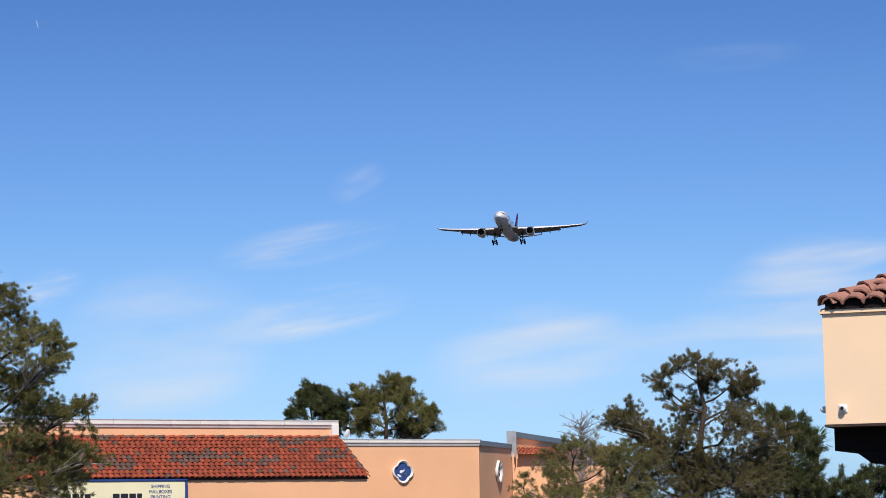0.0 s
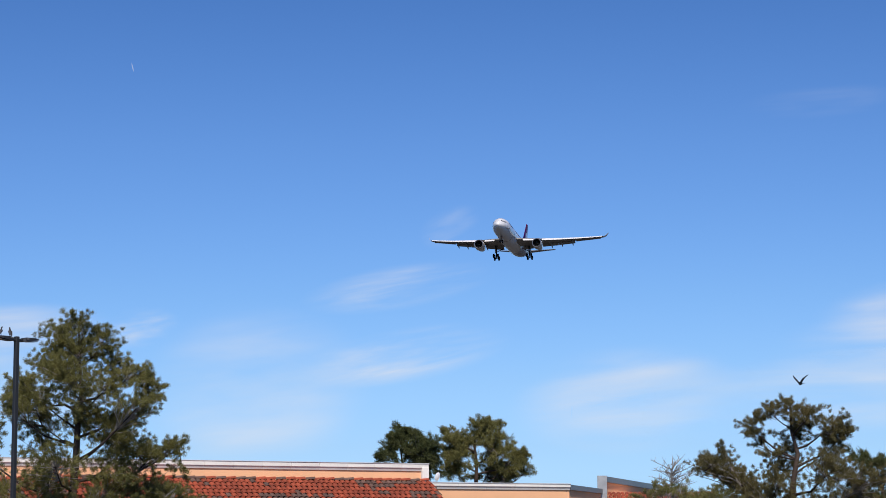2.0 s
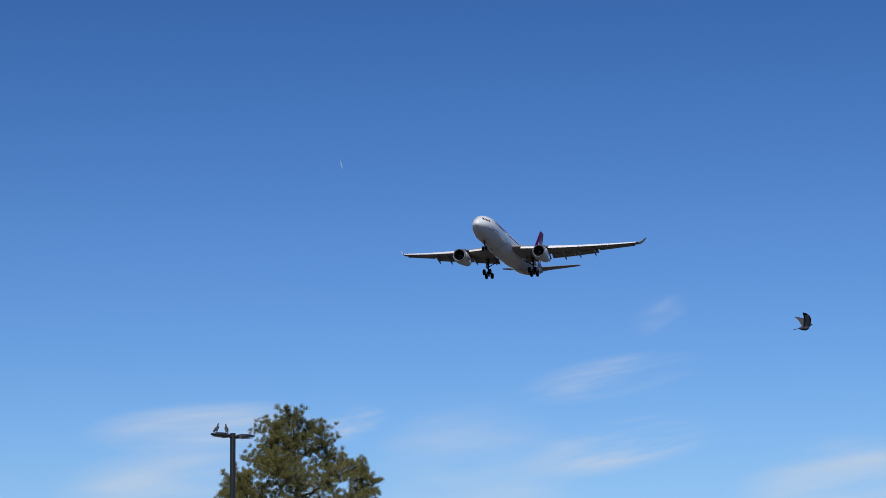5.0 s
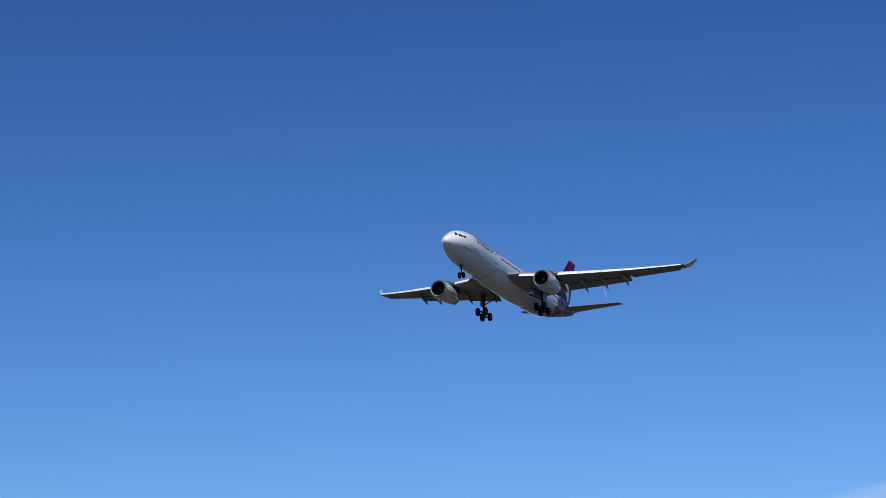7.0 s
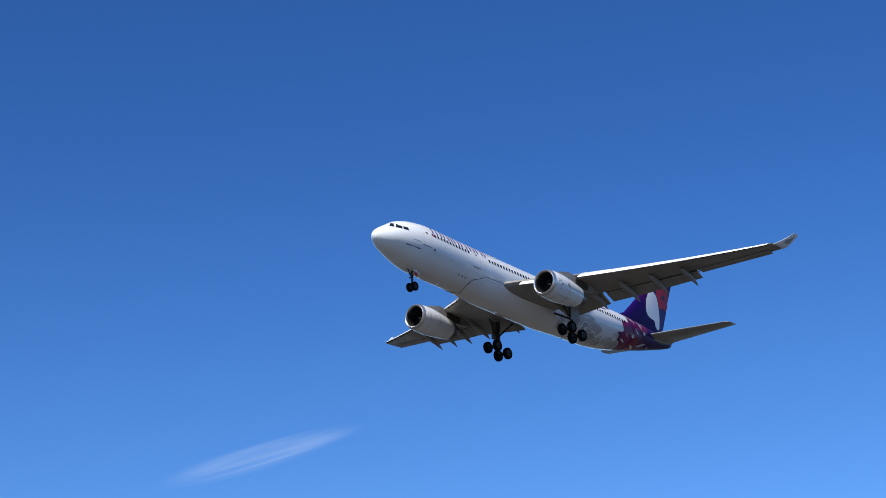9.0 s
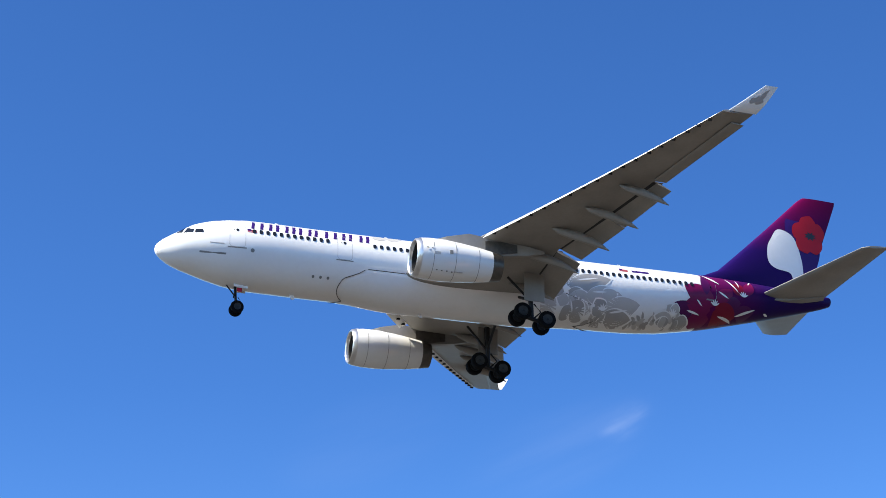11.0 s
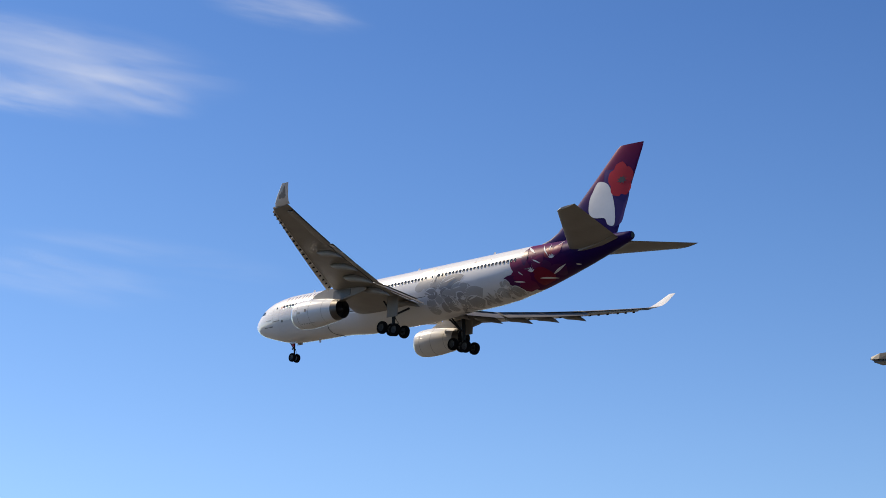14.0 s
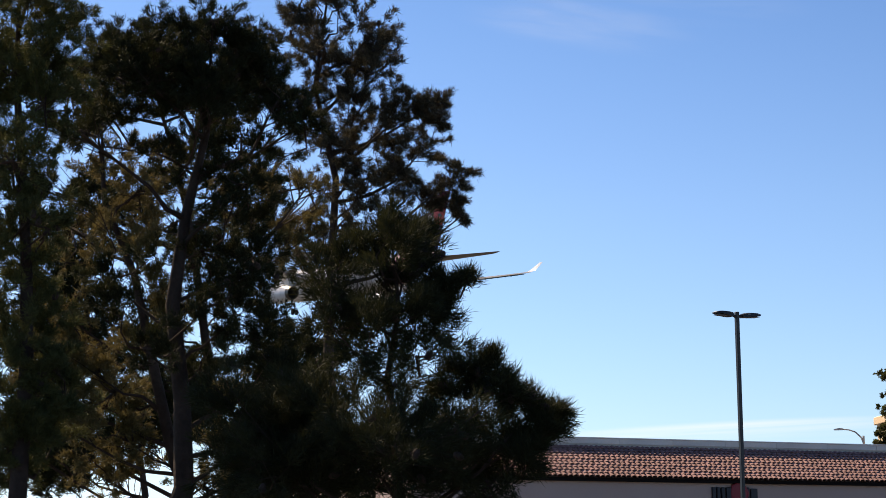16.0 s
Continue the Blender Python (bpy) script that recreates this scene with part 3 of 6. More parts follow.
# ---- mauve building under the low sun, across the lot ----
mauve = thing("store_building", pose(-57.0, -63.1, 0, 0, 0, 164.2), "mauve-grey stucco store building with pink tile mansard", "building")
part("wall", box(-8, 45, -1.98, 22, -0.02, 7.0), "stucco_mauve", mauve, "mauve-grey stucco wall")
part("wall", box(-8, 45, 0.0, 22, 7.003, 8.42), "stucco_mauve", mauve)
coping_run(mauve, -8, 45, 0.0, 8.36, 8.72, 2.4)
part("fascia", box(-8, 45, -2.22, -1.985, 6.90, 7.02), "soffit_shade_dark", mauve)
part("roof_deck", ([(-8, -2.20, 7.025), (45, -2.20, 7.025), (45, -0.01, 8.35), (-8, -0.01, 8.35), (45, -0.01, 7.025), (-8, -0.01, 7.025)],
                   [(0, 1, 2, 3), (1, 4, 2), (0, 5, 4, 1), (2, 4, 5, 3), (0, 3, 5)]), "tile_grey", mauve)
tiled_slope(mauve, pose(-8, -2.32, 6.99, 31.2, 0, 0), 53, 2.66, 0.225, 0.235, "tile_mauve", (12.0, 20.5), seed=9, dark=0.0)
wall_sign = thing("wall_sign", mauve.matrix_world @ pose(5.75, -1.985, 6.45), "dark channel letter bars with a red round mark", "sign")
for k, (x0, x1, top) in enumerate(((-1.05, -0.9, 0.3), (-0.84, -0.70, 0.3), (-0.64, -0.48, 0.3), (-0.42, -0.2, 0.3), (0.5, 0.62, 0.3), (0.68, 0.98, 0.26))):
    part("letter_bar", box(x0, x1, -0.12, 0, -0.3, top, 0.015), "ink", wall_sign)
part("round_mark", loft([[(0.14 + 0.40 * s * math.cos(t) * (1 + 0.08 * math.cos(3 * t)), y, 0.06 + 0.44 * s * math.sin(t)) for t in [6.283 * q / 28 for q in range(28)]] for s, y in ((1, 0), (1, -0.13), (0.9, -0.15))]), "sign_red", wall_sign)
tower = thing("wall_tower", pose(-104.7, -85.1, 0, 0, 0, 150), "pale stucco tower top beyond the store roof", "building")
part("wall", box(-1.9, 1.9, -1.9, 1.9, 0, 13.4), "stucco_cream", tower)
part("coping_band", box(-2.07, 2.07, -2.07, 2.07, 13.403, 13.9, 0.05), "stucco_cream", tower)


# ---- lamps on poles ----
def lamp_head(parent, sign_x):
    """A flat tapering lamp head with a lens below, arm to the pole and a hinge."""
    rings = []
    for x, w, z0, z1 in ((0.16, 0.10, -0.05, 0.05), (0.22, 0.15, -0.055, 0.06), (0.36, 0.17, -0.05, 0.075), (0.56, 0.165, -0.03, 0.06), (0.70, 0.12, -0.022, 0.02), (0.72, 0.10, -0.02, 0.0)):
        rings.append([(sign_x * x, -w, z0), (sign_x * x, w, z0), (sign_x * x, w * 0.9, z1 * 0.7), (sign_x * x, 0, z1), (sign_x * x, -w * 0.9, z1 * 0.7)])
    head = part("lamp_head", loft(rings), "black_metal", parent)
    part("lens", box(min(sign_x * 0.36, sign_x * 0.66), max(sign_x * 0.36, sign_x * 0.66), -0.12, 0.12, -0.062, -0.045, 0.004), "lens_grey", head, "grey lens panel")
    part("label_plate", box(min(sign_x * 0.24, sign_x * 0.32), max(sign_x * 0.24, sign_x * 0.32), -0.172, -0.160, 0.0, 0.04), "lens_grey", head)
    part("arm", tube([(sign_x * 0.04, 0, -0.03), (sign_x * 0.12, 0, -0.01), (sign_x * 0.2, 0, 0)], [0.045, 0.035, 0.04]), "black_metal", head)
    return head


def street_lamp(x, y, height, turn, tilt, label, size=1.0):
    ob = thing("parking_lamp", pose(x, y, 0, 0, 0, turn), label, "street lamp", "parking lamps")
    r = 0.062 * size
    part("pole", box(-r, r, -r, r, 0.62, height + 0.08, 0.012), "black_metal", ob)
    part("base_plate", box(-0.16, 0.16, -0.16, 0.16, 0.60, 0.63, 0.005), "black_metal", ob)
    part("footing", tube([(0, 0, -0.02), (0, 0, 0.598)], [0.30, 0.29], 20), "coping", ob)
    for s in (-1, 1):
        h = lamp_head(ob, s)
        h.matrix_basis = pose(0, 0, height - 0.02, 0, -s * tilt, 0)
    return ob


def spot(az, d):
    v = direction(az, 0)
    return v.x * d, v.y * d


lamp_a = street_lamp(*spot(13.70, 62), 7.78, 50, 4, "black square pole lamp with two flat heads and perched pigeons")
lamp_b = street_lamp(*spot(133.67, 56), 9.42, 171, 4, "black square pole lamp with two flat heads before the store", 0.82)
lamp_c = street_lamp(*spot(114.25, 27.0), 7.85, 88, 5, "black square pole lamp with two flat heads")
cobra = thing("street_lamp", pose(*spot(130.50, 140), 0, 0, 0, 130), "grey curved-arm street lamp beyond the store roof", "street lamp")
part("pole", tube([(0, 0, 0), (0, 0, 12.2), (0, 0, 13.1)], [0.11, 0.08, 0.07]), "galvanised", cobra)
part("arm", tube([(0, 0, 12.6), (-0.15, 0, 13.0), (-0.5, 0, 13.35), (-0.9, 0, 13.5), (-1.35, 0, 13.55)], [0.06, 0.05, 0.045, 0.04, 0.04]), "galvanised", cobra)
part("lamp_head", loft([[(x, -w, 13.5), (x, w, 13.5), (x, w, 13.5 + h), (x, -w, 13.5 + h)] for x, w, h in ((-1.25, 0.08, 0.1), (-1.5, 0.14, 0.13), (-1.85, 0.10, 0.06))]), "galvanised", cobra)


# ---- trees ----
# Each tree: its foot, then its foliage pads as (sideways, height, radius) in metres.
TREE_CORNER = ((-16.9, 78.2), [(0.1, 10.2, 0.74), (-0.7, 9.8, 0.59), (1.0, 9.6, 0.69), (0.1, 9.1, 0.95), (1.4, 8.9, 0.53), (-0.9, 8.7, 0.84), (-2.0, 8.0, 0.67), (2.2, 8.4, 0.63), (2.9, 7.9, 0.59), (-0.1, 8.0, 1.05), (1.2, 7.9, 0.95), (-1.4, 7.6, 0.80), (2.2, 7.0, 0.84), (0.2, 6.8, 1.16), (1.4, 6.4, 1.05), (-1.1, 6.6, 0.95), (-2.1, 7.0, 0.74), (-3.5, 5.6, 0.67), (1.6, 5.5, 1.05), (2.9, 5.5, 0.84), (3.9, 5.7, 0.53), (-0.6, 5.0, 1.16), (1.2, 4.1, 1.26), (2.7, 4.1, 1.05), (3.9, 3.9, 0.67), (0.2, 2.9, 1.47), (2.5, 2.9, 1.26), (-1.2, 3.5, 1.26), (-3.1, 4.7, 0.74)])
TREE_FAR_CONIFER = ((-9.4, 149.7), [(-0.1, 10.4, 0.43), (-0.0, 9.6, 0.79), (-1.0, 9.1, 0.59), (1.0, 10.1, 0.55), (1.6, 9.0, 1.10), (0.9, 8.4, 1.18), (-1.4, 8.3, 0.39), (2.1, 7.8, 1.18)])
TREE_FAR = ((-4.1, 154.9), [(-2.3, 10.4, 0.73), (-1.8, 9.1, 1.14), (0.1, 10.9, 1.06), (1.2, 11.0, 0.73), (-0.8, 9.8, 1.34), (1.0, 9.4, 1.34), (2.2, 8.6, 1.02), (3.2, 8.8, 0.61), (3.2, 7.6, 0.65), (-1.6, 7.8, 1.22), (0.6, 7.6, 1.30), (1.9, 7.3, 1.02)])
TREE_TALL = ((11.6, 99.3), [(0.1, 8.4, 0.58), (-0.8, 8.1, 0.58), (0.9, 7.9, 0.66), (-1.9, 7.6, 0.53), (2.0, 7.6, 0.68), (2.6, 7.2, 0.47), (0.2, 7.0, 0.79), (1.7, 6.7, 0.74), (-1.3, 6.7, 0.47), (-3.0, 5.8, 0.95), (-4.0, 5.7, 0.63), (-0.3, 5.6, 1.00), (1.6, 5.3, 1.18), (-1.1, 4.2, 1.18), (0.6, 3.5, 1.44), (2.5, 3.7, 1.44), (-2.3, 4.8, 0.92), (3.4, 5.0, 0.84), (-2.6, 3.2, 1.31), (-0.3, 2.4, 1.58), (2.3, 2.1, 1.58)])
TREE_GREEN = ((16.7, 103.7), [(-0.6, 5.9, 0.50), (-1.4, 6.2, 0.50), (0.4, 5.7, 0.55), (-0.1, 4.5, 0.96), (0.9, 4.5, 0.61), (-0.8, 3.4, 1.38), (0.8, 3.1, 0.83), (0.1, 2.3, 1.24)])
TREE_DISTANT = ((26.5, 137.5), [(-1.4, 3.2, 0.92), (0.4, 3.7, 0.92), (1.4, 3.2, 1.10), (-0.5, 2.5, 1.10), (2.5, 3.9, 1.29), (3.9, 3.1, 1.47), (-2.8, 2.5, 1.10), (-1.8, 1.4, 1.47), (0.3, 1.6, 1.65), (2.4, 1.6, 1.84), (-3.2, 0.8, 1.47)])
TREE_FRONT = ((5.2, 87.8), [(-0.3, 4.3, 0.46), (0.7, 3.9, 0.81), (-1.3, 3.6, 0.58), (1.9, 3.9, 0.81), (-0.4, 2.8, 0.97), (1.4, 2.7, 1.20), (-2.1, 2.6, 0.46), (2.8, 3.2, 0.69), (0.2, 1.6, 1.39), (-1.8, 1.5, 0.92), (2.3, 1.9, 1.16)])
TREE_SLENDER = ((-18.1, -25.2), [(-0.5, 10.9, 0.26), (-0.0, 10.6, 0.34), (0.5, 10.2, 0.29), (-0.2, 9.8, 0.39), (0.7, 9.8, 0.29), (1.1, 9.1, 0.34), (1.5, 9.2, 0.18), (0.3, 9.1, 0.45), (1.3, 8.6, 0.29), (-0.2, 8.6, 0.39), (0.8, 8.3, 0.37), (1.8, 8.2, 0.15), (0.4, 7.8, 0.39), (1.1, 7.9, 0.29), (1.6, 7.8, 0.23), (1.8, 7.5, 0.10), (-0.0, 7.3, 0.33), (-0.4, 6.7, 0.41), (-0.7, 10.2, 0.24), (-0.5, 9.3, 0.37), (0.3, 9.7, 0.41), (0.1, 8.4, 0.41), (0.7, 8.9, 0.37)])
TREE_BROAD = ((-12.9, -21.4), [(0.0, 8.3, 0.49), (0.8, 8.3, 0.43), (-0.7, 8.4, 0.53), (0.5, 8.6, 0.33), (-0.3, 7.9, 0.56), (0.4, 7.8, 0.56), (1.2, 7.6, 0.36), (1.6, 7.5, 0.28), (1.0, 8.2, 0.36), (-1.0, 7.2, 0.36), (0.2, 7.1, 0.33), (0.9, 6.7, 0.39), (0.4, 6.0, 0.36), (1.0, 5.9, 0.39), (-0.7, 5.7, 0.33), (0.8, 5.2, 0.43), (0.4, 4.6, 0.26), (1.3, 4.6, 0.39), (-0.3, 4.9, 0.30), (1.2, 4.1, 0.39), (1.7, 4.3, 0.36), (1.0, 3.6, 0.33), (1.5, 3.6, 0.39), (1.8, 3.2, 0.39)])
TREE_EDGE = ((-10.5, -20.4), [(0.3, 8.0, 0.51), (-0.1, 7.5, 0.48), (0.2, 7.1, 0.45), (-0.1, 6.4, 0.45), (-0.1, 5.7, 0.39), (0.3, 5.8, 0.27), (0.2, 5.1, 0.36), (-0.1, 4.6, 0.39), (0.3, 4.5, 0.30), (0.0, 4.0, 0.30), (-0.6, 6.4, 0.54), (-0.7, 5.2, 0.54), (-0.6, 7.7, 0.60), (-0.7, 4.0, 0.48), (0.1, 8.7, 0.54), (-0.0, 3.5, 0.33), (0.4, 3.6, 0.21), (-0.3, 3.1, 0.36), (0.5, 4.1, 0.21)])
TREE_CONE = ((-12.0, -16.0), [(0.1, 5.3, 0.20), (0.3, 5.2, 0.24), (-0.2, 5.1, 0.26), (-0.5, 4.8, 0.22), (0.1, 4.9, 0.29), (0.4, 4.7, 0.18), (0.8, 4.8, 0.06), (-0.0, 4.4, 0.33), (-0.5, 4.4, 0.29), (0.4, 4.4, 0.21), (-0.2, 4.0, 0.39), (0.3, 4.0, 0.32), (0.7, 3.9, 0.21), (1.0, 4.0, 0.08), (-0.5, 3.5, 0.39), (0.1, 3.4, 0.42), (0.7, 3.5, 0.32), (1.1, 3.7, 0.16), (1.4, 3.6, 0.15), (1.6, 3.5, 0.09), (1.1, 3.3, 0.24), (1.4, 3.2, 0.18), (0.1, 2.9, 0.45), (0.7, 2.9, 0.34), (-0.7, 2.9, 0.39), (1.2, 2.9, 0.24), (-0.6, 3.4, 0.48), (0.1, 3.2, 0.52), (0.6, 3.1, 0.46), (-1.0, 3.2, 0.48), (-1.3, 3.6, 0.42), (-1.2, 3.0, 0.45)])
TREE_DEEP = ((-19.7, -30.1), [(-1.0, 9.7, 0.57), (-2.2, 8.9, 0.57), (-3.2, 8.9, 0.57), (-0.1, 9.6, 0.57), (0.4, 8.3, 0.57), (-1.3, 8.1, 0.57), (-2.6, 7.6, 0.57), (-3.5, 7.7, 0.57), (-0.3, 7.1, 0.57), (-1.6, 6.7, 0.57), (-2.9, 6.7, 0.57), (0.8, 6.3, 0.57), (-1.0, 5.8, 0.52), (-2.2, 6.0, 0.47), (0.2, 5.5, 0.57), (1.2, 5.8, 0.57), (2.0, 6.7, 0.47), (0.6, 4.4, 0.57), (1.6, 4.4, 0.57), (-3.5, 6.7, 0.47), (-1.8, 11.2, 0.57), (-3.0, 10.7, 0.57), (-0.3, 11.0, 0.57), (-3.6, 5.5, 0.52), (-3.7, 4.6, 0.52), (-1.5, 5.4, 0.43), (0.5, 5.1, 0.57), (1.0, 4.6, 0.57), (1.8, 3.8, 0.57), (0.6, 3.8, 0.52), (0.1, 4.7, 0.47), (-3.6, 4.0, 0.47), (-0.9, 4.8, 0.43), (-2.6, 4.3, 0.55), (-1.7, 4.6, 0.5)])
TREE_INNER = ((-14.9, -23.7), [(-0.9, 7.3, 0.37), (-1.8, 6.9, 0.37), (-0.9, 6.4, 0.37), (-1.8, 5.6, 0.37), (-0.5, 5.6, 0.37), (-1.2, 4.7, 0.37), (-1.6, 5.0, 0.33), (0.2, 4.5, 0.33), (-1.9, 4.2, 0.33), (1.3, 7.3, 0.31), (1.1, 6.6, 0.35), (0.1, 7.2, 0.37), (-1.4, 8.3, 0.37), (-2.2, 5.0, 0.37), (-1.0, 4.0, 0.29), (-1.2, 3.5, 0.38), (0.0, 3.4, 0.36), (0.8, 3.6, 0.40), (1.3, 4.4, 0.40)])
TREE_BEHIND = ((-23.8, -41.7), [(-0.6, 5.9, 0.57), (-1.1, 5.4, 0.57), (0.4, 6.1, 0.63), (-0.2, 6.6, 0.63), (2.8, 5.4, 0.57), (-0.9, 4.7, 0.38), (1.9, 6.4, 0.69), (1.3, 7.3, 0.76)])
TREE_ROUND = ((-92.1, -73.7), [(0.4, 16.6, 0.68), (-0.8, 16.0, 0.93), (1.1, 16.4, 0.93), (-2.1, 14.6, 0.68), (-1.2, 14.4, 1.08), (0.6, 14.8, 1.55), (2.2, 15.7, 1.39), (-1.6, 12.8, 1.24), (0.4, 13.0, 1.55), (2.4, 13.6, 1.55), (4.2, 15.1, 1.3), (5.4, 14.0, 1.35), (4.4, 12.8, 1.5), (5.7, 12.2, 1.3), (3.6, 15.9, 0.9), (-2.2, 11.7, 0.77), (-0.7, 11.2, 1.39), (1.3, 10.9, 1.55), (-2.6, 10.8, 0.62), (3.2, 12.0, 1.55)])

def needle_field(rng, tips, ways, count, length, width, spread, droop=0.0):
    """Tufts: at every tip a bunch of thin tapering needles about its way."""
    n = len(tips)
    base = np.repeat(tips, count, axis=0)
    d = np.repeat(ways, count, axis=0) + rng.normal(0, spread, (n * count, 3))
    d[:, 2] -= droop
    d /= np.linalg.norm(d, axis=1)[:, None] + 1e-9
    base = base + rng.normal(0, length * 0.28, base.shape)
    side = np.cross(d, rng.normal(0, 1, d.shape))
    side /= np.linalg.norm(side, axis=1)[:, None] + 1e-9
    ln = length * rng.uniform(0.6, 1.25, (n * count, 1))
    verts = np.stack([base - side * width, base + side * width, base + d * ln], axis=1).reshape(-1, 3)
    return verts


def quads_mesh(name, verts):
    me = bpy.data.meshes.new(name)
    n = len(verts) // 3
    me.vertices.add(n * 3)
    me.vertices.foreach_set("co", verts.astype(np.float32).ravel())
    me.loops.add(n * 3)
    me.loops.foreach_set("vertex_index", np.arange(n * 3, dtype=np.int32))
    me.polygons.add(n)
    me.polygons.foreach_set("loop_start", np.arange(0, n * 3, 3, dtype=np.int32))
    me.update(calc_edges=True)
    me.validate()
    return me


def pine(name, plan, seed, label, trunk_r, foliage="needles", bunch=0.24, tufts=7, count=9, length=0.16, width=0.012, spread=0.5, cover=2.2, flat=0.8, depth=0.9, lean=0.0, cones=0, sparse=(), twig=1.0, limbs_from=0.25, top=None, fill=2, swell=1.15, twig_bark="twig_grey", lift=0.55):
    """A tree: tapered trunk with bends, limbs to each pad of foliage, twigs in the pads and needle tufts on the twigs. bunch: radius of one bunch in metres; cover: how many bunches a pad has."""
    (bx, by), pads = plan
    rng = np.random.default_rng(seed)
    ob = thing(name, pose(bx, by, 0, 0, 0, math.degrees(math.atan2(-bx, by))), label, "tree")
    height = top or max(z for _, z, _ in pads)
    hx = [x for x, z, _ in pads if z > height - 1.0]
    top_x = sum(hx) / max(1, len(hx))
    spine = []
    for k in range(9):
        f = k / 8
        spine.append(Vector((top_x * f ** 1.6 + lean * math.sin(f * 3) + (rng.normal(0, 0.12) if 0 < k < 8 else 0), rng.normal(0, 0.1) if k else 0, -0.05 + (height - 0.1) * f)))
    radii = [trunk_r * (1.25 if k == 0 else (1 - 0.93 * k / 8) ** 0.8) for k in range(9)]
    part("trunk", tube(spine, radii, 10), "bark", ob, smooth=True)
    tips, ways, fine_twigs = [], [], []
    # pads between neighbours fill the crown
    full = [(x, z, r, 1.0, i in sparse, None) for i, (x, z, r) in enumerate(pads)]
    hearts = []
    for i, (x, z, r) in enumerate(pads):
        near = sorted((math.hypot(x - a, z - b), a, b, q) for j, (a, b, q) in enumerate(pads) if j != i)[:fill]
        for dist, a, b, q in near:
            if dist < 2.6 * (r + q):
                full.append(((x + a) / 2 + rng.normal(0, 0.12) * r, (z + b) / 2, (r + q) * 0.42, 0.7, i in sparse, i))
    for i, (x, z, r, dense, thin, host) in enumerate(full):
        y = rng.normal(0, 1) * r * depth * 1.3 if i else 0.0
        c = Vector((x, y, z - 0.3 * lift * r))
        zb = max(height * limbs_from * rng.uniform(0.7, 1.1), min(z - abs(x - top_x * z / height) * rng.uniform(0.25, 0.7) - r * 0.4, height * 0.93))
        f = min(0.97, max(0.05, zb / height)) * 8
        k = min(7, int(f))
        a = spine[k].lerp(spine[k + 1], f - k) if host is None else hearts[host]
        hearts.append(c)
        lr = min(trunk_r * 0.42, 0.012 + 0.020 * (c - a).length ** 0.75 * (trunk_r / 0.2)) * dense
        mid = a.lerp(c, 0.5) + Vector((rng.normal(0, 0.1), rng.normal(0, 0.1), -0.08 * (c - a).length))
        geos = [tube([a, a.lerp(mid, 0.55) + Vector((0, 0, rng.normal(0, 0.06))), mid, mid.lerp(c, 0.6), c], [lr, lr * 0.8, lr * 0.6, lr * 0.42, lr * 0.2], 6)]
        # each branchlet carries bunches along its outer half, so the outline is uneven and has gaps
        m = max(4, int(cover * dense * (0.22 if thin else 1.0) * (r / bunch) ** 2 / 3))
        u = rng.normal(0, 1, (m, 3)) + np.array([0.25 * np.sign(x - top_x), 0, lift])
        u /= np.linalg.norm(u, axis=1)[:, None]
        reach = r * swell * rng.uniform(0.55, 1.15, (m, 1)) * np.array([1.0, depth, flat])
        for f in (0.42, 0.72, 1.0):
            centre = u * reach * f
            size = rng.uniform(0.6, 1.2, (m, 1)) * bunch * (1.15 - 0.3 * f)
            which = np.repeat(np.arange(m), tufts)
            v = rng.normal(0, 1, (len(which), 3))
            v /= np.linalg.norm(v, axis=1)[:, None]
            tips.append(np.array(c) + centre[which] + v * size[which] * rng.uniform(0.1, 0.75, (len(which), 1)))
            w = v * 0.75 + u[which] * 0.8 + np.array([0, 0, 0.35])
            ways.append(w / np.linalg.norm(w, axis=1)[:, None])
        for k in range(m):
            e = c + Vector(u[k] * reach[k])
            s = mid.lerp(c, rng.uniform(0.3, 1.0))
            tr = max(bunch * 0.04, lr * 0.25) * twig
            fine_twigs.append(tube([s, s.lerp(e, 0.5) + Vector(rng.normal(0, 0.06 * r, 3)), e], [tr, tr * 0.7, tr * 0.4], 3))
        part("limb", join(*geos), "bark", ob)
    tagged(part("twig", join(*fine_twigs), twig_bark, ob, "grey twigs between the needles"), kind="stuff")
    tips, ways = np.concatenate(tips), np.concatenate(ways)
    me = quads_mesh("crown", needle_field(rng, tips, ways, count, length, width, spread))
    me.materials.append(M[foliage])
    part("crown", me, None, ob, "crown of fine clustered needles")
    if cones:
        geos = []
        for k in rng.choice(len(tips), cones, replace=False):
            q = tips[k]
            geos.append(moved(lathe([(-0.055, 0.004), (-0.04, 0.028), (0.0, 0.036), (0.035, 0.022), (0.05, 0.003)], (0, 0, 0), 7), pose(*q, rng.uniform(0, 360), rng.uniform(0, 360), 0)))
        tagged(part("pine_cone", join(*geos), "cone", ob), kind="stuff")
    return ob


pine("pine_tree", TREE_CORNER, 11, "tall olive-green pine beside the peach building", 0.22, "needles", bunch=0.12, count=12, length=0.105, width=0.007, cover=1.8, swell=1.25, fill=2)
pine("pine_tree", TREE_FAR_CONIFER, 12, "dark green conifer behind the peach building", 0.2, "needles_deep", bunch=0.28, length=0.2, width=0.014, count=14, flat=1.0, cover=4.2, fill=3)
pine("pine_tree", TREE_FAR, 13, "round-headed olive pine behind the peach building", 0.3, "needles", bunch=0.30, length=0.2, width=0.013, count=15, cover=4.0)
pine("pine_tree", TREE_TALL, 14, "broad brownish-green pine with open top", 0.26, "needles_brown", bunch=0.13, count=12, length=0.115, width=0.0078, cover=2.1, swell=1.25, fill=2)
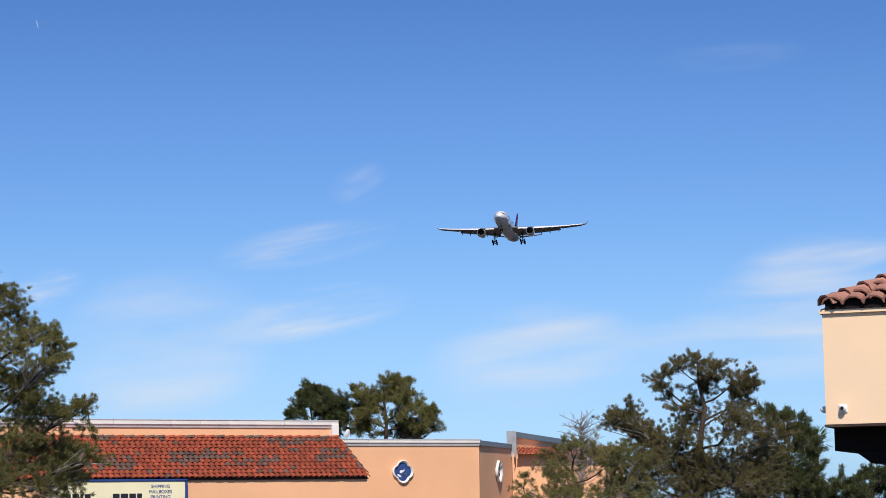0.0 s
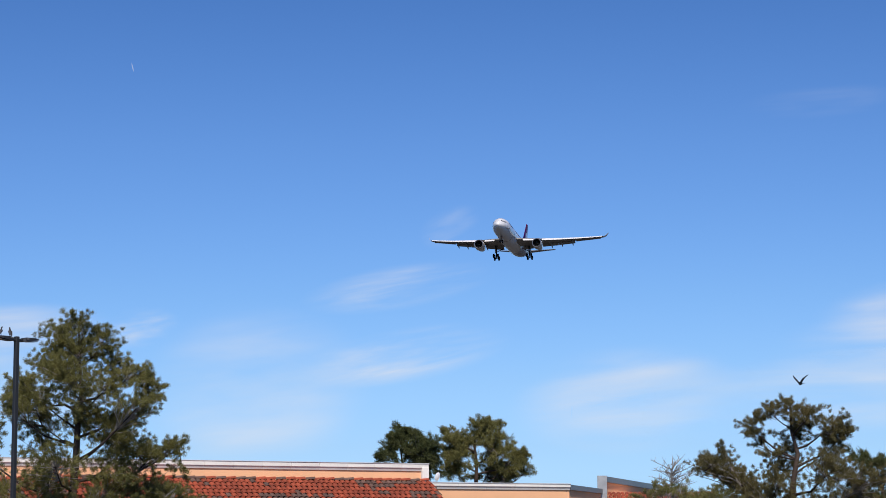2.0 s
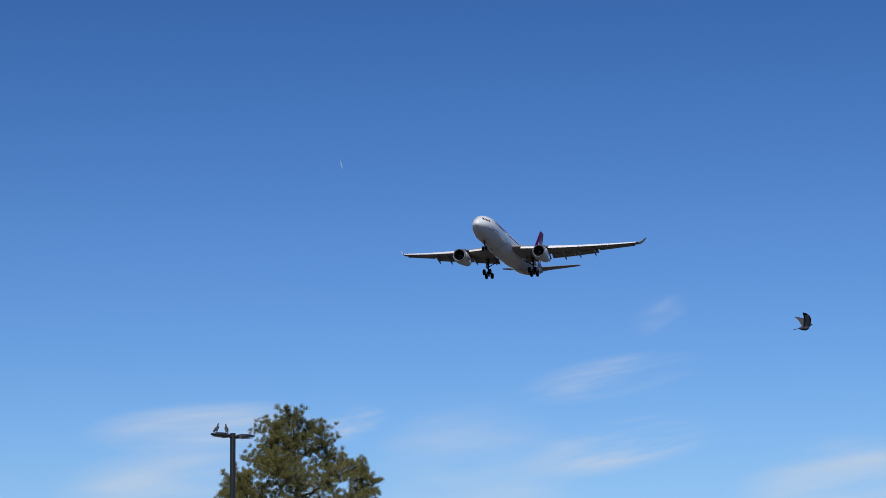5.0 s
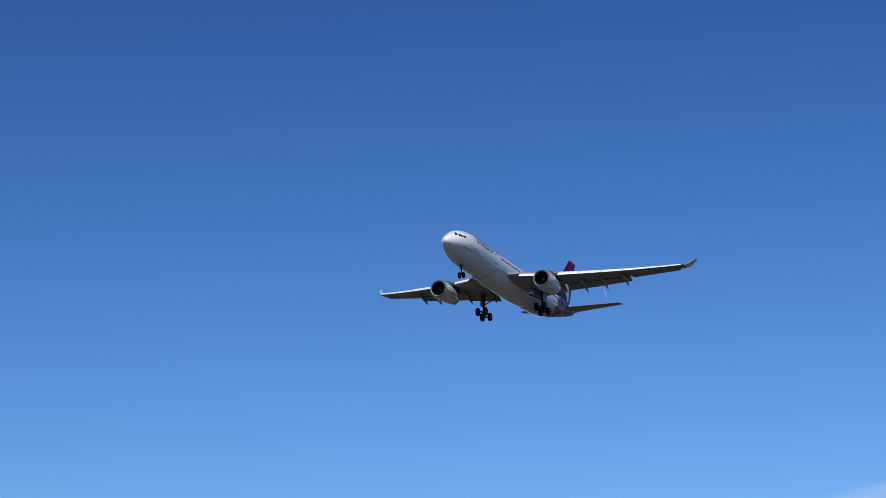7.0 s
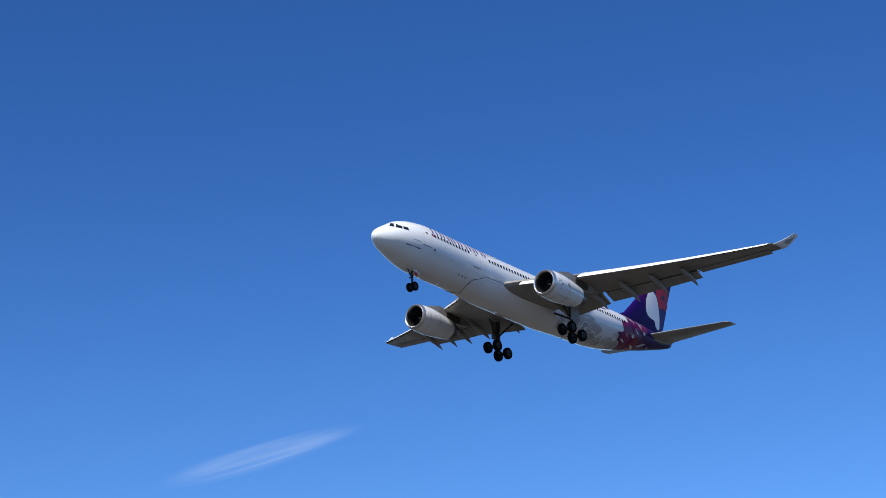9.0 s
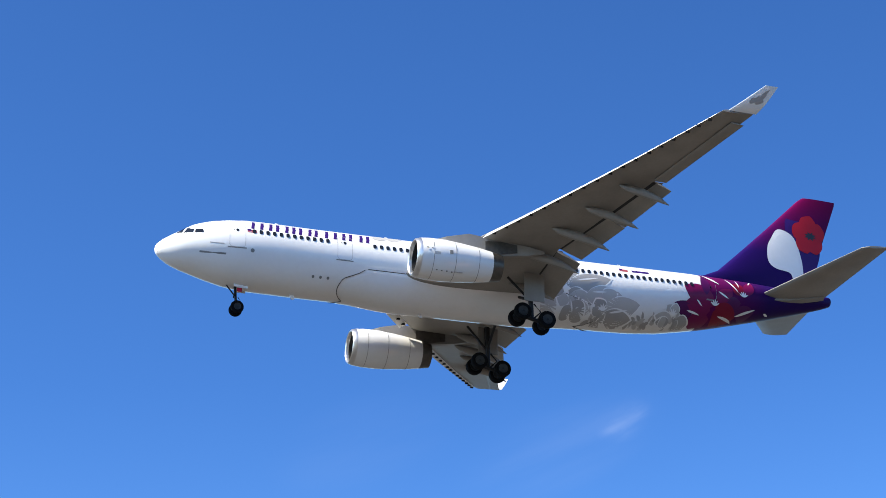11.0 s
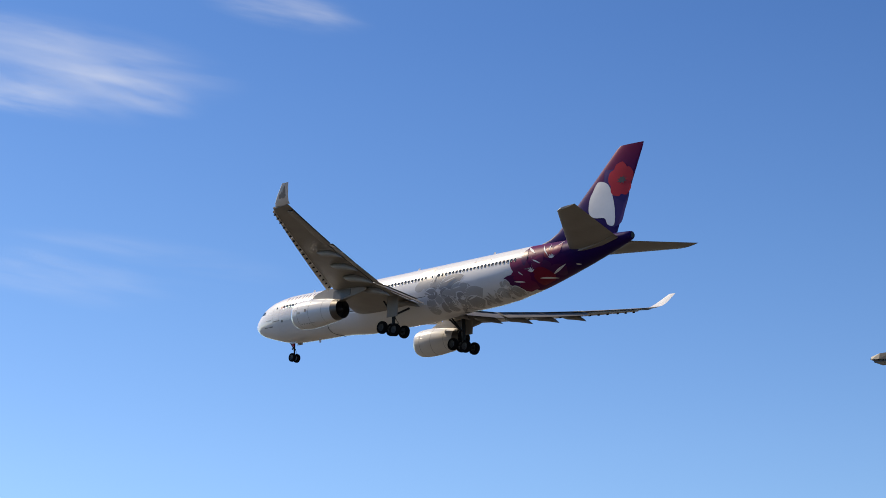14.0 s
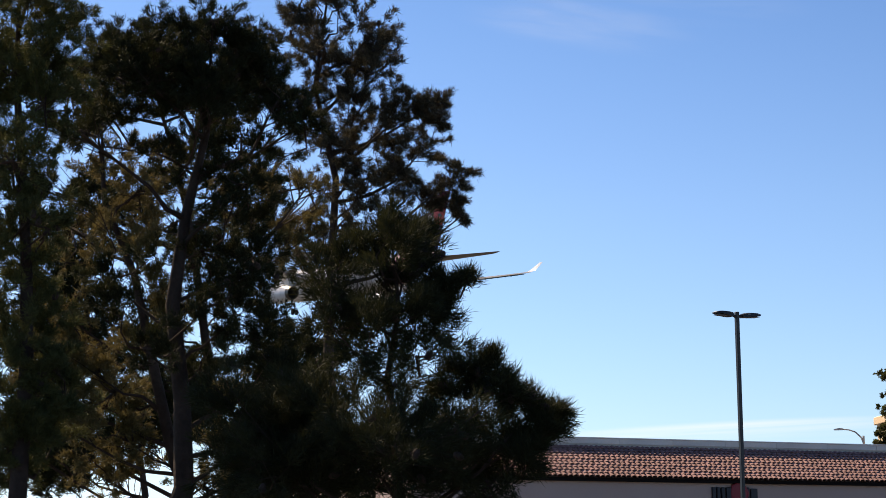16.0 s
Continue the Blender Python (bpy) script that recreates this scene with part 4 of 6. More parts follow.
pine("pine_tree", TREE_GREEN, 15, "dense green conifer beside the broad pine", 0.2, "needles_deep", bunch=0.22, length=0.18, width=0.013, count=13, flat=1.1, cover=2.8)
pine("pine_tree", TREE_DISTANT, 16, "low distant dark green trees", 0.2, "needles_deep", bunch=0.28, length=0.22, width=0.026)
pine("pine_tree", TREE_FRONT, 17, "small open olive pine before the wing wall", 0.14, "needles", bunch=0.18, count=12, length=0.11, width=0.0075, cover=2.3, swell=1.3, twig=1.5, fill=2)
pine("pine_tree", TREE_SLENDER, 21, "tall slender backlit pine", 0.13, "needles_dry", bunch=0.085, tufts=7, count=14, length=0.075, width=0.0055, cones=60, fill=3, swell=1.55, cover=1.3, twig_bark="bark")
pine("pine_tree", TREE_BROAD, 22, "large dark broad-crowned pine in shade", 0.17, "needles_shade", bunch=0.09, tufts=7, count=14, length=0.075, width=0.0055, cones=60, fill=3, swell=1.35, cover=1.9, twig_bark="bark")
pine("pine_tree", TREE_INNER, 27, "brownish open pine inside the grove", 0.13, "needles_brown", bunch=0.1, tufts=7, count=10, length=0.07, width=0.007, cones=80, fill=3, swell=1.35, cover=3.0, twig=1.3, limbs_from=0.35, twig_bark="bark")
pine("pine_tree", TREE_EDGE, 23, "large dark pine with leaning trunks", 0.13, "needles_deep", bunch=0.09, tufts=7, count=14, length=0.075, width=0.0055, cones=40, fill=3, swell=1.35, cover=1.6, twig_bark="bark")
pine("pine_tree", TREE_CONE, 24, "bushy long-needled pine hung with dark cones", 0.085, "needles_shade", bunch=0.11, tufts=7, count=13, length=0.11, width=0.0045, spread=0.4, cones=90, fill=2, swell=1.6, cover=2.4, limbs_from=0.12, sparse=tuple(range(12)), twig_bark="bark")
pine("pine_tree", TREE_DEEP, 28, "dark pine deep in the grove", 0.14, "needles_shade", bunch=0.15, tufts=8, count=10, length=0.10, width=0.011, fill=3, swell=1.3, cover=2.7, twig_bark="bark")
pine("pine_tree", TREE_BEHIND, 25, "thin pines further back in the grove", 0.16, "needles_deep", bunch=0.17, length=0.14, width=0.013, cover=2.2, fill=3, twig_bark="bark")
pine("round_tree", TREE_ROUND, 26, "dense round dark green tree by the store", 0.2, "leaf_dark", bunch=0.30, tufts=9, count=8, length=0.14, width=0.05, spread=1.0, flat=0.95, cover=2.8, lift=0.0, fill=3, swell=1.2, twig_bark="bark")
# bare twiggy top of the small front pine
bare = thing("bare_tree", pose(TREE_FRONT[0][0] + 0.3, 90.5, 0), "nearly leafless grey twiggy sapling", "tree")
rg = random.Random(31)
twigs = [tube([(0, 0, 0), (0.1, 0, 2.5), (0.15, 0, 5.0), (0.2, 0, 5.7)], [0.06, 0.05, 0.03, 0.008], 6)]
for k in range(150):
    z = rg.uniform(2.6, 5.2)
    a, r = rg.uniform(0, 6.28), rg.uniform(0.3, 1.0) * (1.2 - 0.1 * abs(z - 4.4))
    p, e = Vector((0.15, 0, z)), Vector((0.15 + r * math.cos(a), r * math.sin(a), z + rg.uniform(0.1, 0.6)))
    twigs.append(tube([p, p.lerp(e, 0.5), e], [0.018, 0.012, 0.006], 4))
    for _ in range(3):
        q = p.lerp(e, rg.uniform(0.4, 1.0))
        twigs.append(tube([q, q + Vector((rg.uniform(-0.2, 0.2), rg.uniform(-0.2, 0.2), rg.uniform(0.05, 0.25)))], [0.010, 0.005], 3))
part("trunk", join(*twigs), "twig_grey", bare)
# fan palm between the conifers
palm = thing("palm_tree", pose(18.35, 107.5, 0), "fan palm top showing between the conifers", "palm tree")
part("trunk", tube([(0, 0, 0), (0, 0, 3), (0, 0, 4.7)], [0.22, 0.18, 0.15], 10), "bark", palm)
fronds = []
for k in range(34):
    a, up = rg.uniform(0, 6.28), rg.uniform(-0.3, 1.2)
    w = Vector((math.cos(a) * math.cos(up), math.sin(a) * math.cos(up), math.sin(up)))
    c = Vector((0, 0, 4.75)) + w * 0.55
    for j in range(9):
        side = w.cross(Vector((0, 0, 1))).normalized() * (j - 4) * 0.17
        tip = c + (w + side).normalized() * 0.6 - Vector((0, 0, 0.12))
        s = (tip - c).cross(Vector((0, 0, 1))).normalized() * 0.025
        fronds.append(([c - s, c + s, tip], [(0, 1, 2)]))
part("crown", join(*fronds), "palm", palm)

# ---- airliner; its nose is at the origin, +x forward, +y to its left, stations run aft ----
def flight(x, y, z, az, pitch, roll):
    """Pose of the airliner's nose: heading azimuth from +y to the left, nose-up pitch, left-wing-up roll, degrees."""
    a, p, r = radians(az), radians(pitch), radians(roll)
    fwd = Vector((-math.sin(a) * math.cos(p), math.cos(a) * math.cos(p), math.sin(p)))
    left = Vector((-math.cos(a), -math.sin(a), 0))
    up = fwd.cross(left)
    left, up = left * math.cos(r) + up * math.sin(r), up * math.cos(r) - left * math.sin(r)
    m = Matrix((fwd, left, up)).transposed().to_4x4()
    m.translation = (x, y, z)
    return m


#        station: bottom, top, half width
HULL = [(0.0, -0.86, -0.80, 0.04), (0.06, -1.10, -0.55, 0.28), (0.2, -1.30, -0.34, 0.50), (0.5, -1.55, -0.05, 0.82), (1.0, -1.86, 0.32, 1.18), (1.6, -2.10, 0.72, 1.52),
        (2.1, -2.26, 1.12, 1.75), (2.7, -2.40, 1.62, 1.98), (3.3, -2.52, 1.96, 2.18), (4.2, -2.66, 2.30, 2.42), (5.4, -2.77, 2.60, 2.64), (6.8, -2.82, 2.77, 2.77),
        (8.5, -2.82, 2.82, 2.82), (16, -2.82, 2.82, 2.82), (24, -2.82, 2.82, 2.82), (32, -2.82, 2.82, 2.82), (37, -2.82, 2.82, 2.82), (39.5, -2.74, 2.82, 2.81),
        (42, -2.50, 2.82, 2.76), (44.5, -2.05, 2.82, 2.62), (45.2, -1.887, 2.815, 2.56), (46, -1.70, 2.81, 2.49), (47, -1.45, 2.80, 2.40), (49.5, -0.78, 2.78, 2.08), (52, -0.10, 2.74, 1.66), (54, 0.48, 2.70, 1.27),
        (56, 1.08, 2.66, 0.86), (57.2, 1.48, 2.62, 0.60), (57.8, 1.72, 2.58, 0.45), (57.91, 1.80, 2.50, 0.36)]


def sag(s):
    """How far the cabin's middle line lies below the reference line at a station."""
    pts = ((0, 0), (1.6, -0.05), (2.4, -0.2), (3.3, -0.34), (5.4, -0.48), (12, -0.50), (20, -0.42), (28, -0.28), (36, -0.14), (44.5, 0), (60, 0))
    for (a, u), (b, v) in zip(pts, pts[1:]):
        if a <= s <= b:
            return u + (v - u) * (s - a) / (b - a)
    return 0.0


def hull_at(s):
    for (a, *p), (b, *q) in zip(HULL, HULL[1:]):
        if a <= s <= b:
            f = (s - a) / (b - a)
            d = sag(s)
            low = d * min(1.0, max(0.0, (s - 2.4) / 4.5))
            b, t, w = [u + (v - u) * f for u, v in zip(p, q)]
            return [b + low, t + d, w]
    return list(HULL[-1][1:])


FAIR_SIDE = 70


def fairing_span(a):
    """First and last station of the belly fairing at an angle from straight down, in degrees."""
    a = abs(a)
    return (15.0 - 0.7 * math.sin(math.pi * min(a, 60) / 60) + max(0, a - 50) * 0.075,
            34.5 + 2.0 * math.sin(math.pi * min(a, 45) / 90) - max(0, a - 45) * 0.16)


def fairing_swell(s, a):
    """How far the belly fairing stands out from the hull."""
    s0, s1 = fairing_span(a)
    if abs(a) >= FAIR_SIDE or not s0 < s < s1:
        return 0.0
    f = max(0.0, min(1.0, (s - s0) / 5.5, (s1 - s) / 7.0))
    return 0.025 + 0.36 * f * f * (3 - 2 * f) * math.cos(math.pi / 2 * abs(a) / FAIR_SIDE) ** 0.7


def on_hull(s, z, out=0.012):
    """A point on the left side of the hull at a station and height."""
    b, t, w = hull_at(s)
    c, h = (b + t) / 2, (t - b) / 2
    k = max(-0.995, min(0.97, (z + sag(s) - c) / h))
    z = c + k * h
    y = w * math.sqrt(1 - k * k)
    n = Vector((0, y / (w * w), (z - c) / (h * h))).normalized()
    out += fairing_swell(s, math.degrees(math.acos(max(-1.0, min(1.0, -k)))))
    return (-s, y + n.y * out, z + n.z * out)


def hull_patch(name, outline, mat, parent, out=0.012, rings=5, label=""):
    """A painted shape that follows the hull's left side: outline is (station, height) pairs round a middle."""
    n = len(outline)
    cs, cz = sum(p[0] for p in outline) / n, sum(p[1] for p in outline) / n
    verts, faces = [on_hull(cs, cz, out)], []
    for k in range(1, rings + 1):
        verts += [on_hull(cs + (s - cs) * k / rings, cz + (z - cz) * k / rings, out) for s, z in outline]
    for j in range(n):
        faces.append((0, 1 + (j + 1) % n, 1 + j))
        for k in range(rings - 1):
            a, b = 1 + k * n, 1 + (k + 1) * n
            faces.append((a + j, a + (j + 1) % n, b + (j + 1) % n, b + j))
    return part(name, (verts, faces), mat, parent, label, smooth=True)


def leaf_outline(s, z, length, width, angle, tip=0.25, n=22, wave=0.0):
    """A leaf or petal from its stalk end, pointing along angle (0 is aft, 90 up)."""
    a, pts = radians(angle), []
    for k in range(n):
        t = k / n * 2
        u = t if t <= 1 else 2 - t
        v = (1 if t <= 1 else -1) * width * (math.sin(math.pi * u ** (1 - tip)) ** 0.8) * (1 + wave * math.sin(u * 14)) * 0.5
        pts.append((s + length * u * math.cos(a) - v * math.sin(a), z + length * u * math.sin(a) + v * math.cos(a)))
    return pts


airliner = thing("airliner", pose(0, 0, 0), "white wide-body twin-engine airliner with purple floral tail, gear down", "airliner")
rings = []
N = 56
dense = []
for (a, *p), (b, *q) in zip(HULL, HULL[1:]):
    steps = max(1, int((b - a) / 1.0))
    dense += [a + (b - a) * k / steps for k in range(steps)]
dense.append(HULL[-1][0])
for s in dense:
    b, t, w = hull_at(s)
    c, h = (b + t) / 2, (t - b) / 2
    rings.append([(-s, w * math.cos(2 * math.pi * k / N), c + h * math.sin(2 * math.pi * k / N)) for k in range(N)])
front = [r for s, r in zip(dense, rings) if s <= 45.21]
rear = [r for s, r in zip(dense, rings) if s >= 45.1]
fuselage = part("fuselage", loft(front), "aircraft_white", airliner, "gloss white fuselage", smooth=True)
M["tail_paint"] = painted_tail("tail_paint", (0.016, 0.004, 0.07), (0.10, 0.004, 0.06), "X", -51.5, -46.5)
tail_section = part("tail_section", loft(rear), "tail_paint", airliner, "purple painted rear fuselage", smooth=True)
part("exhaust", lathe([(57.80, 0.30), (57.93, 0.30), (57.94, 0.0)], (0, 0, 2.15), 16), "dark_hole", airliner)

# belly fairing: a skin that swells out of the hull's underside
FAIR_ROWS, FAIR_COLS = 40, 44


def fairing_point(s, a, out):
    b, t, w = hull_at(s)
    th = radians(a - 90)
    return (-s, (w + out) * math.cos(th), (b + t) / 2 + ((t - b) / 2 + out) * math.sin(th))


skin, faces = [], []
for i in range(FAIR_COLS + 1):
    a = -FAIR_SIDE + 2 * FAIR_SIDE * i / FAIR_COLS
    s0, s1 = fairing_span(a)
    for j in range(FAIR_ROWS + 1):
        st = s0 + (s1 - s0) * j / FAIR_ROWS
        rim = i in (0, FAIR_COLS) or j in (0, FAIR_ROWS)
        skin.append(fairing_point(st, a, -0.04 if rim else fairing_swell(st, a)))
for i in range(FAIR_COLS):
    for j in range(FAIR_ROWS):
        k = i * (FAIR_ROWS + 1) + j
        faces.append((k, k + 1, k + FAIR_ROWS + 2, k + FAIR_ROWS + 1))
belly = part("belly_fairing", (skin, faces), "aircraft_white", airliner, smooth=True)
for front_end in (True, False):
    line = []
    for i in range(1, FAIR_COLS):
        a = -FAIR_SIDE + 2 * FAIR_SIDE * i / FAIR_COLS
        st = fairing_span(a)[0 if front_end else 1]
        line.append(fairing_point(st, a, 0.02))
    part("fairing_seam", tube(line, [0.028] * len(line), 5), "dark_hole", belly)
for side in (-1, 1):
    s0, s1 = fairing_span(FAIR_SIDE)
    line = [fairing_point(s0 + (s1 - s0) * j / 30, side * (FAIR_SIDE - 1.5), 0.02) for j in range(31)]
    part("fairing_seam", tube(line, [0.028] * 31, 5), "dark_hole", belly)


def foil(s, y, z, chord, thick, twist=0.0, n=12, up=(0, 0, 1), camber=0.02):
    """A wing section as a closed ring, nose forward."""
    pts = []
    for k in range(2 * n):
        t = math.pi * k / n
        x = 0.5 * (1 - math.cos(t)) if k <= n else 0.5 * (1 - math.cos(2 * math.pi - t))
        yt = thick * 5 * (0.2969 * math.sqrt(x) - 0.126 * x - 0.3516 * x * x + 0.2843 * x ** 3 - 0.1015 * x ** 4)
        h = (yt if k < n else -yt) + camber * 4 * x * (1 - x)
        a = radians(twist)
        fx, fz = (x - 0.4) * math.cos(a) - h * math.sin(a) * -1 * -1, h * math.cos(a) - (x - 0.4) * math.sin(a)
        pts.append((-(s + (0.4 + fx) * chord), y + fz * chord * up[1], z + fz * chord * up[2]))
    return pts


def wing_line(y):
    """Leading edge station, trailing edge station and height of the wing at a distance from the centre line."""
    le = 19.4 + (y - 2.8) * 0.622 if y > 4.5 else 20.457 - (4.5 - y) * 0.5
    te = 30.3 + 0.15 * (y - 2.8) / 6.6 if y < 9.4 else 30.45 + (y - 9.4) * (37.85 - 30.45) / 19.4
    f = max(0.0, (y - 2.8) / 26.0)
    return le, te, -1.55 + 2.6 * f + 1.35 * f * f


FLAPS = ((3.2, 9.1, 2.1, 2.1), (9.5, 14.4, 1.8, 1.62), (14.45, 19.6, 1.58, 1.32))


def build_wing(side):
    name = "left" if side > 0 else "right"
    mir = lambda geo: ([(x, y * side, z) for x, y, z in geo[0]], geo[1] if side > 0 else [tuple(reversed(f)) for f in geo[1]])
    rings = []
    for y in (1.6, 2.8, 4.5, 6.5, 9.4, 12, 15, 18, 19.7, 19.75, 22, 25, 27.5, 28.6):
        le, te, z = wing_line(max(y, 2.0))
        cut = 0.75 if y < 9.4 else 0.55 if y < 19.72 else 0.0
        thick = 0.15 - 0.055 * min(1, y / 12)
        rings.append(foil(le, y, z, te - le - cut, thick * 0.95, 2.5 - 3.5 * y / 30, camber=0.015))
    wing = part("wing", mir(loft(rings)), "aircraft_grey", airliner, "light grey wing, flaps down", smooth=True)
    # winglet
    rings = []
    for y, s, z, c, t in ((28.58, 35.85, 2.42, 2.15, 0.09), (28.95, 36.2, 2.62, 2.0, 0.085), (29.3, 36.75, 3.00, 1.75, 0.08), (29.95, 38.25, 4.12, 0.95, 0.07)):
        rings.append(foil(s, y, z, c, t, 0, up=(0, -0.85, 0.5), camber=0.0))
    part("winglet", mir(loft(rings)), "aircraft_white", wing, "white upswept winglet", smooth=True)
    tips = ((28.95, 36.2, 2.62, 2.0, 0.085), (29.3, 36.75, 3.00, 1.75, 0.08), (29.95, 38.25, 4.12, 0.95, 0.07))

    def on_tip(u, v):
        a, b = (tips[0], tips[1]) if v < 0.3 else (tips[1], tips[2])
        f = v / 0.3 if v < 0.3 else (v - 0.3) / 0.7
        y, s, z, c, t = [p + (q - p) * f for p, q in zip(a, b)]
        h = t * c * 5 * (0.2969 * math.sqrt(u) - 0.126 * u - 0.3516 * u * u + 0.2843 * u ** 3 - 0.1015 * u ** 4) + 0.02
        return (-(s + u * c), y + 0.85 * h, z - 0.5 * h)
    for u0, v0, ln, w, an in ((0.5, 0.28, 0.42, 0.26, 62), (0.5, 0.30, 0.34, 0.24, 8), (0.5, 0.26, 0.36, 0.24, 150), (0.48, 0.3, 0.3, 0.22, 110), (0.52, 0.52, 0.36, 0.22, 80)):
        pts = [on_tip(min(0.93, max(0.05, a)), min(0.95, max(0.02, b))) for a, b in leaf_outline(u0, v0, ln, w, an, n=16)]
        part("painted_leaf", mir((pts, [tuple(range(16))])), "livery_silver_dark", wing, "grey painted leaf on the winglet")
    # slats
    for y0, y1 in ((4.6, 8.2), (10.2, 13.2), (13.25, 16.4), (16.45, 19.6), (19.65, 22.6), (22.65, 25.5), (25.55, 28.2)):
        rings = []
        for y in (y0, y1):
            le, te, z = wing_line(y)
            c = min(1.05, (te - le) * 0.15)
            sec = foil(le - c * 0.62, y, z - c * 0.10, c * 1.35, 0.27, -36, camber=0.09)
            rings.append(sec)
        part("slat", mir(loft(rings)), "slat_paint", wing, smooth=True)
        for y in (y0 + 0.5, (y0 + y1) / 2, y1 - 0.5):
            le, te, z = wing_line(y)
            part("slat_track", mir(box(-le - 0.04, -le + 0.26, y - 0.05, y + 0.05, z - 0.30, z - 0.16)), "gear_metal", wing)
    # flaps
    for y0, y1, c0, c1 in FLAPS:
        rings = []
        for y, c in ((y0, c0), (y1, c1)):
            le, te, z = wing_line(y)
            cut = 0.75 if y < 9.4 else 0.55
            rings.append(foil(te - cut + 0.10, y, z - 0.14 * c - 0.08, c, 0.13, 23, camber=0.03))
        part("flap", mir(loft(rings)), "aircraft_grey", wing, "grey flap extended downward", smooth=True)
        rings = []
        for y in (y0, y1):
            le, te, z = wing_line(y)
            rings.append(foil(te - (0.75 if y < 9.4 else 0.55) - 0.5, y, z + 0.03, 1.25, 0.05, 3, camber=0.0))
        part("spoiler", mir(loft(rings)), "aircraft_grey", wing, smooth=True)
        # dark strip added where only shade lies between wing and flap
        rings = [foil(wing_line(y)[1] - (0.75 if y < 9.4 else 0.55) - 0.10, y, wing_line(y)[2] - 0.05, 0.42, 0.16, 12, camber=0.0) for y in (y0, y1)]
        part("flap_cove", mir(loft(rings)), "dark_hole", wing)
    part("aileron", mir(loft([foil(wing_line(y)[1] - 0.9, y, wing_line(y)[2] - 0.16, 0.98, 0.1, 6, camber=0) for y in (20.0, 27.6)])), "aircraft_grey", wing, smooth=True)
    # flap track fairings
    for y, size in ((3.95, 0.85), (8.7, 1.0), (12.4, 1.0), (15.6, 0.92), (18.9, 0.85)):
        le, te, z = wing_line(y)
        rings = []
        for u, r, dz in ((0, 0.03, -0.05), (0.4, 0.2, -0.18), (1.2, 0.31, -0.34), (2.2, 0.33, -0.48), (3.1, 0.28, -0.72), (3.9, 0.18, -1.02), (4.5, 0.03, -1.32)):
            s = te - 3.3 * size + u * size * 1.03
            rings.append([(-s, y + r * size * math.cos(t) * 0.9, z - 0.16 + dz * size + r * size * math.sin(t) * 1.15) for t in [6.2832 * k / 12 for k in range(12)]])
        part("flap_track_fairing", mir(loft(rings)), "aircraft_grey", wing, smooth=True)
    # engine with its pylon
    ey, es, ez = 9.37, 18.15, -3.12
    profile = [(0.25, 1.20), (0.08, 1.24), (0.0, 1.34), (0.08, 1.44), (0.4, 1.54), (1.2, 1.62), (2.4, 1.62), (3.6, 1.52)]
    nacelle = part("engine", mir(lathe(profile[4:] + [(5.0, 1.36), (6.1, 1.18)], (-es, ey, ez), 40)), "aircraft_white", airliner, "white engine nacelle with bare metal lip", smooth=True)
    part("inlet_lip", mir(lathe([(0.28, 1.195)] + profile[:5], (-es, ey, ez), 40)), "bare_metal", nacelle, "bare metal inlet ring", smooth=True)
    part("inlet_duct", mir(lathe([(0.28, 1.195), (0.9, 1.17), (1.7, 1.2), (1.72, 0.0)], (-es, ey, ez), 40)), "dark_hole", nacelle, smooth=True)
    part("spinner", mir(lathe([(0.95, 0.0), (1.05, 0.12), (1.4, 0.32), (1.7, 0.42)], (-es, ey, ez), 20)), "gear_metal", nacelle, smooth=True)
    for k in range(22):
        a = 6.2832 * k / 22
        blade = [(-es - 1.55, ey + 0.4 * math.cos(a), ez + 0.4 * math.sin(a)), (-es - 1.68, ey + 0.4 * math.cos(a + 0.2), ez + 0.4 * math.sin(a + 0.2)),
                 (-es - 1.69, ey + 1.15 * math.cos(a + 0.26), ez + 1.15 * math.sin(a + 0.26)), (-es - 1.45, ey + 1.15 * math.cos(a + 0.06), ez + 1.15 * math.sin(a + 0.06))]
        part("fan_blade", mir((blade, [(0, 1, 2, 3)])), "gear_metal", nacelle)
    part("nozzle", mir(lathe([(6.1, 1.182), (6.95, 1.02), (6.95, 0.99), (6.0, 1.05)], (-es, ey, ez), 40)), "nozzle_metal", nacelle, "dark metal exhaust nozzle", smooth=True)
    part("exhaust_core", mir(lathe([(6.0, 1.05), (6.02, 0.5), (6.7, 0.36), (7.1, 0.05)], (-es, ey, ez), 30)), "dark_hole", nacelle, smooth=True)
    for u, r in ((1.25, 1.628), (3.0, 1.585), (4.9, 1.382)):
        part("panel_seam", mir(lathe([(u, r), (u + 0.035, r)], (-es, ey, ez), 40)), "seam", nacelle)
    for u, a, w, h in ((1.5, 185, 0.5, 0.22), (2.6, 178, 0.25, 0.3), (0.75, 172, 0.16, 0.08), (1.1, 172, 0.1, 0.06), (2.0, 232, 0.12, 0.1), (2.4, 232, 0.12, 0.1), (2.8, 233, 0.12, 0.1), (3.3, 232, 0.7, 0.07), (1.6, 231, 0.12, 0.08)):
        t = radians(a if side < 0 else 180 - a)
        r = 1.632 if u < 3 else 1.575
        c = Vector((-es - u, ey * side + r * math.cos(t), ez + r * math.sin(t)))
        part("service_hatch", moved(box(-w / 2, w / 2, -h / 2, h / 2, -0.012, 0.012), Matrix.Translation(c) @ Matrix.Rotation(t - math.pi / 2, 4, "X")), "seam" if w < 0.3 else "livery_silver", nacelle)
    le, te, z = wing_line(ey)
    rings = []
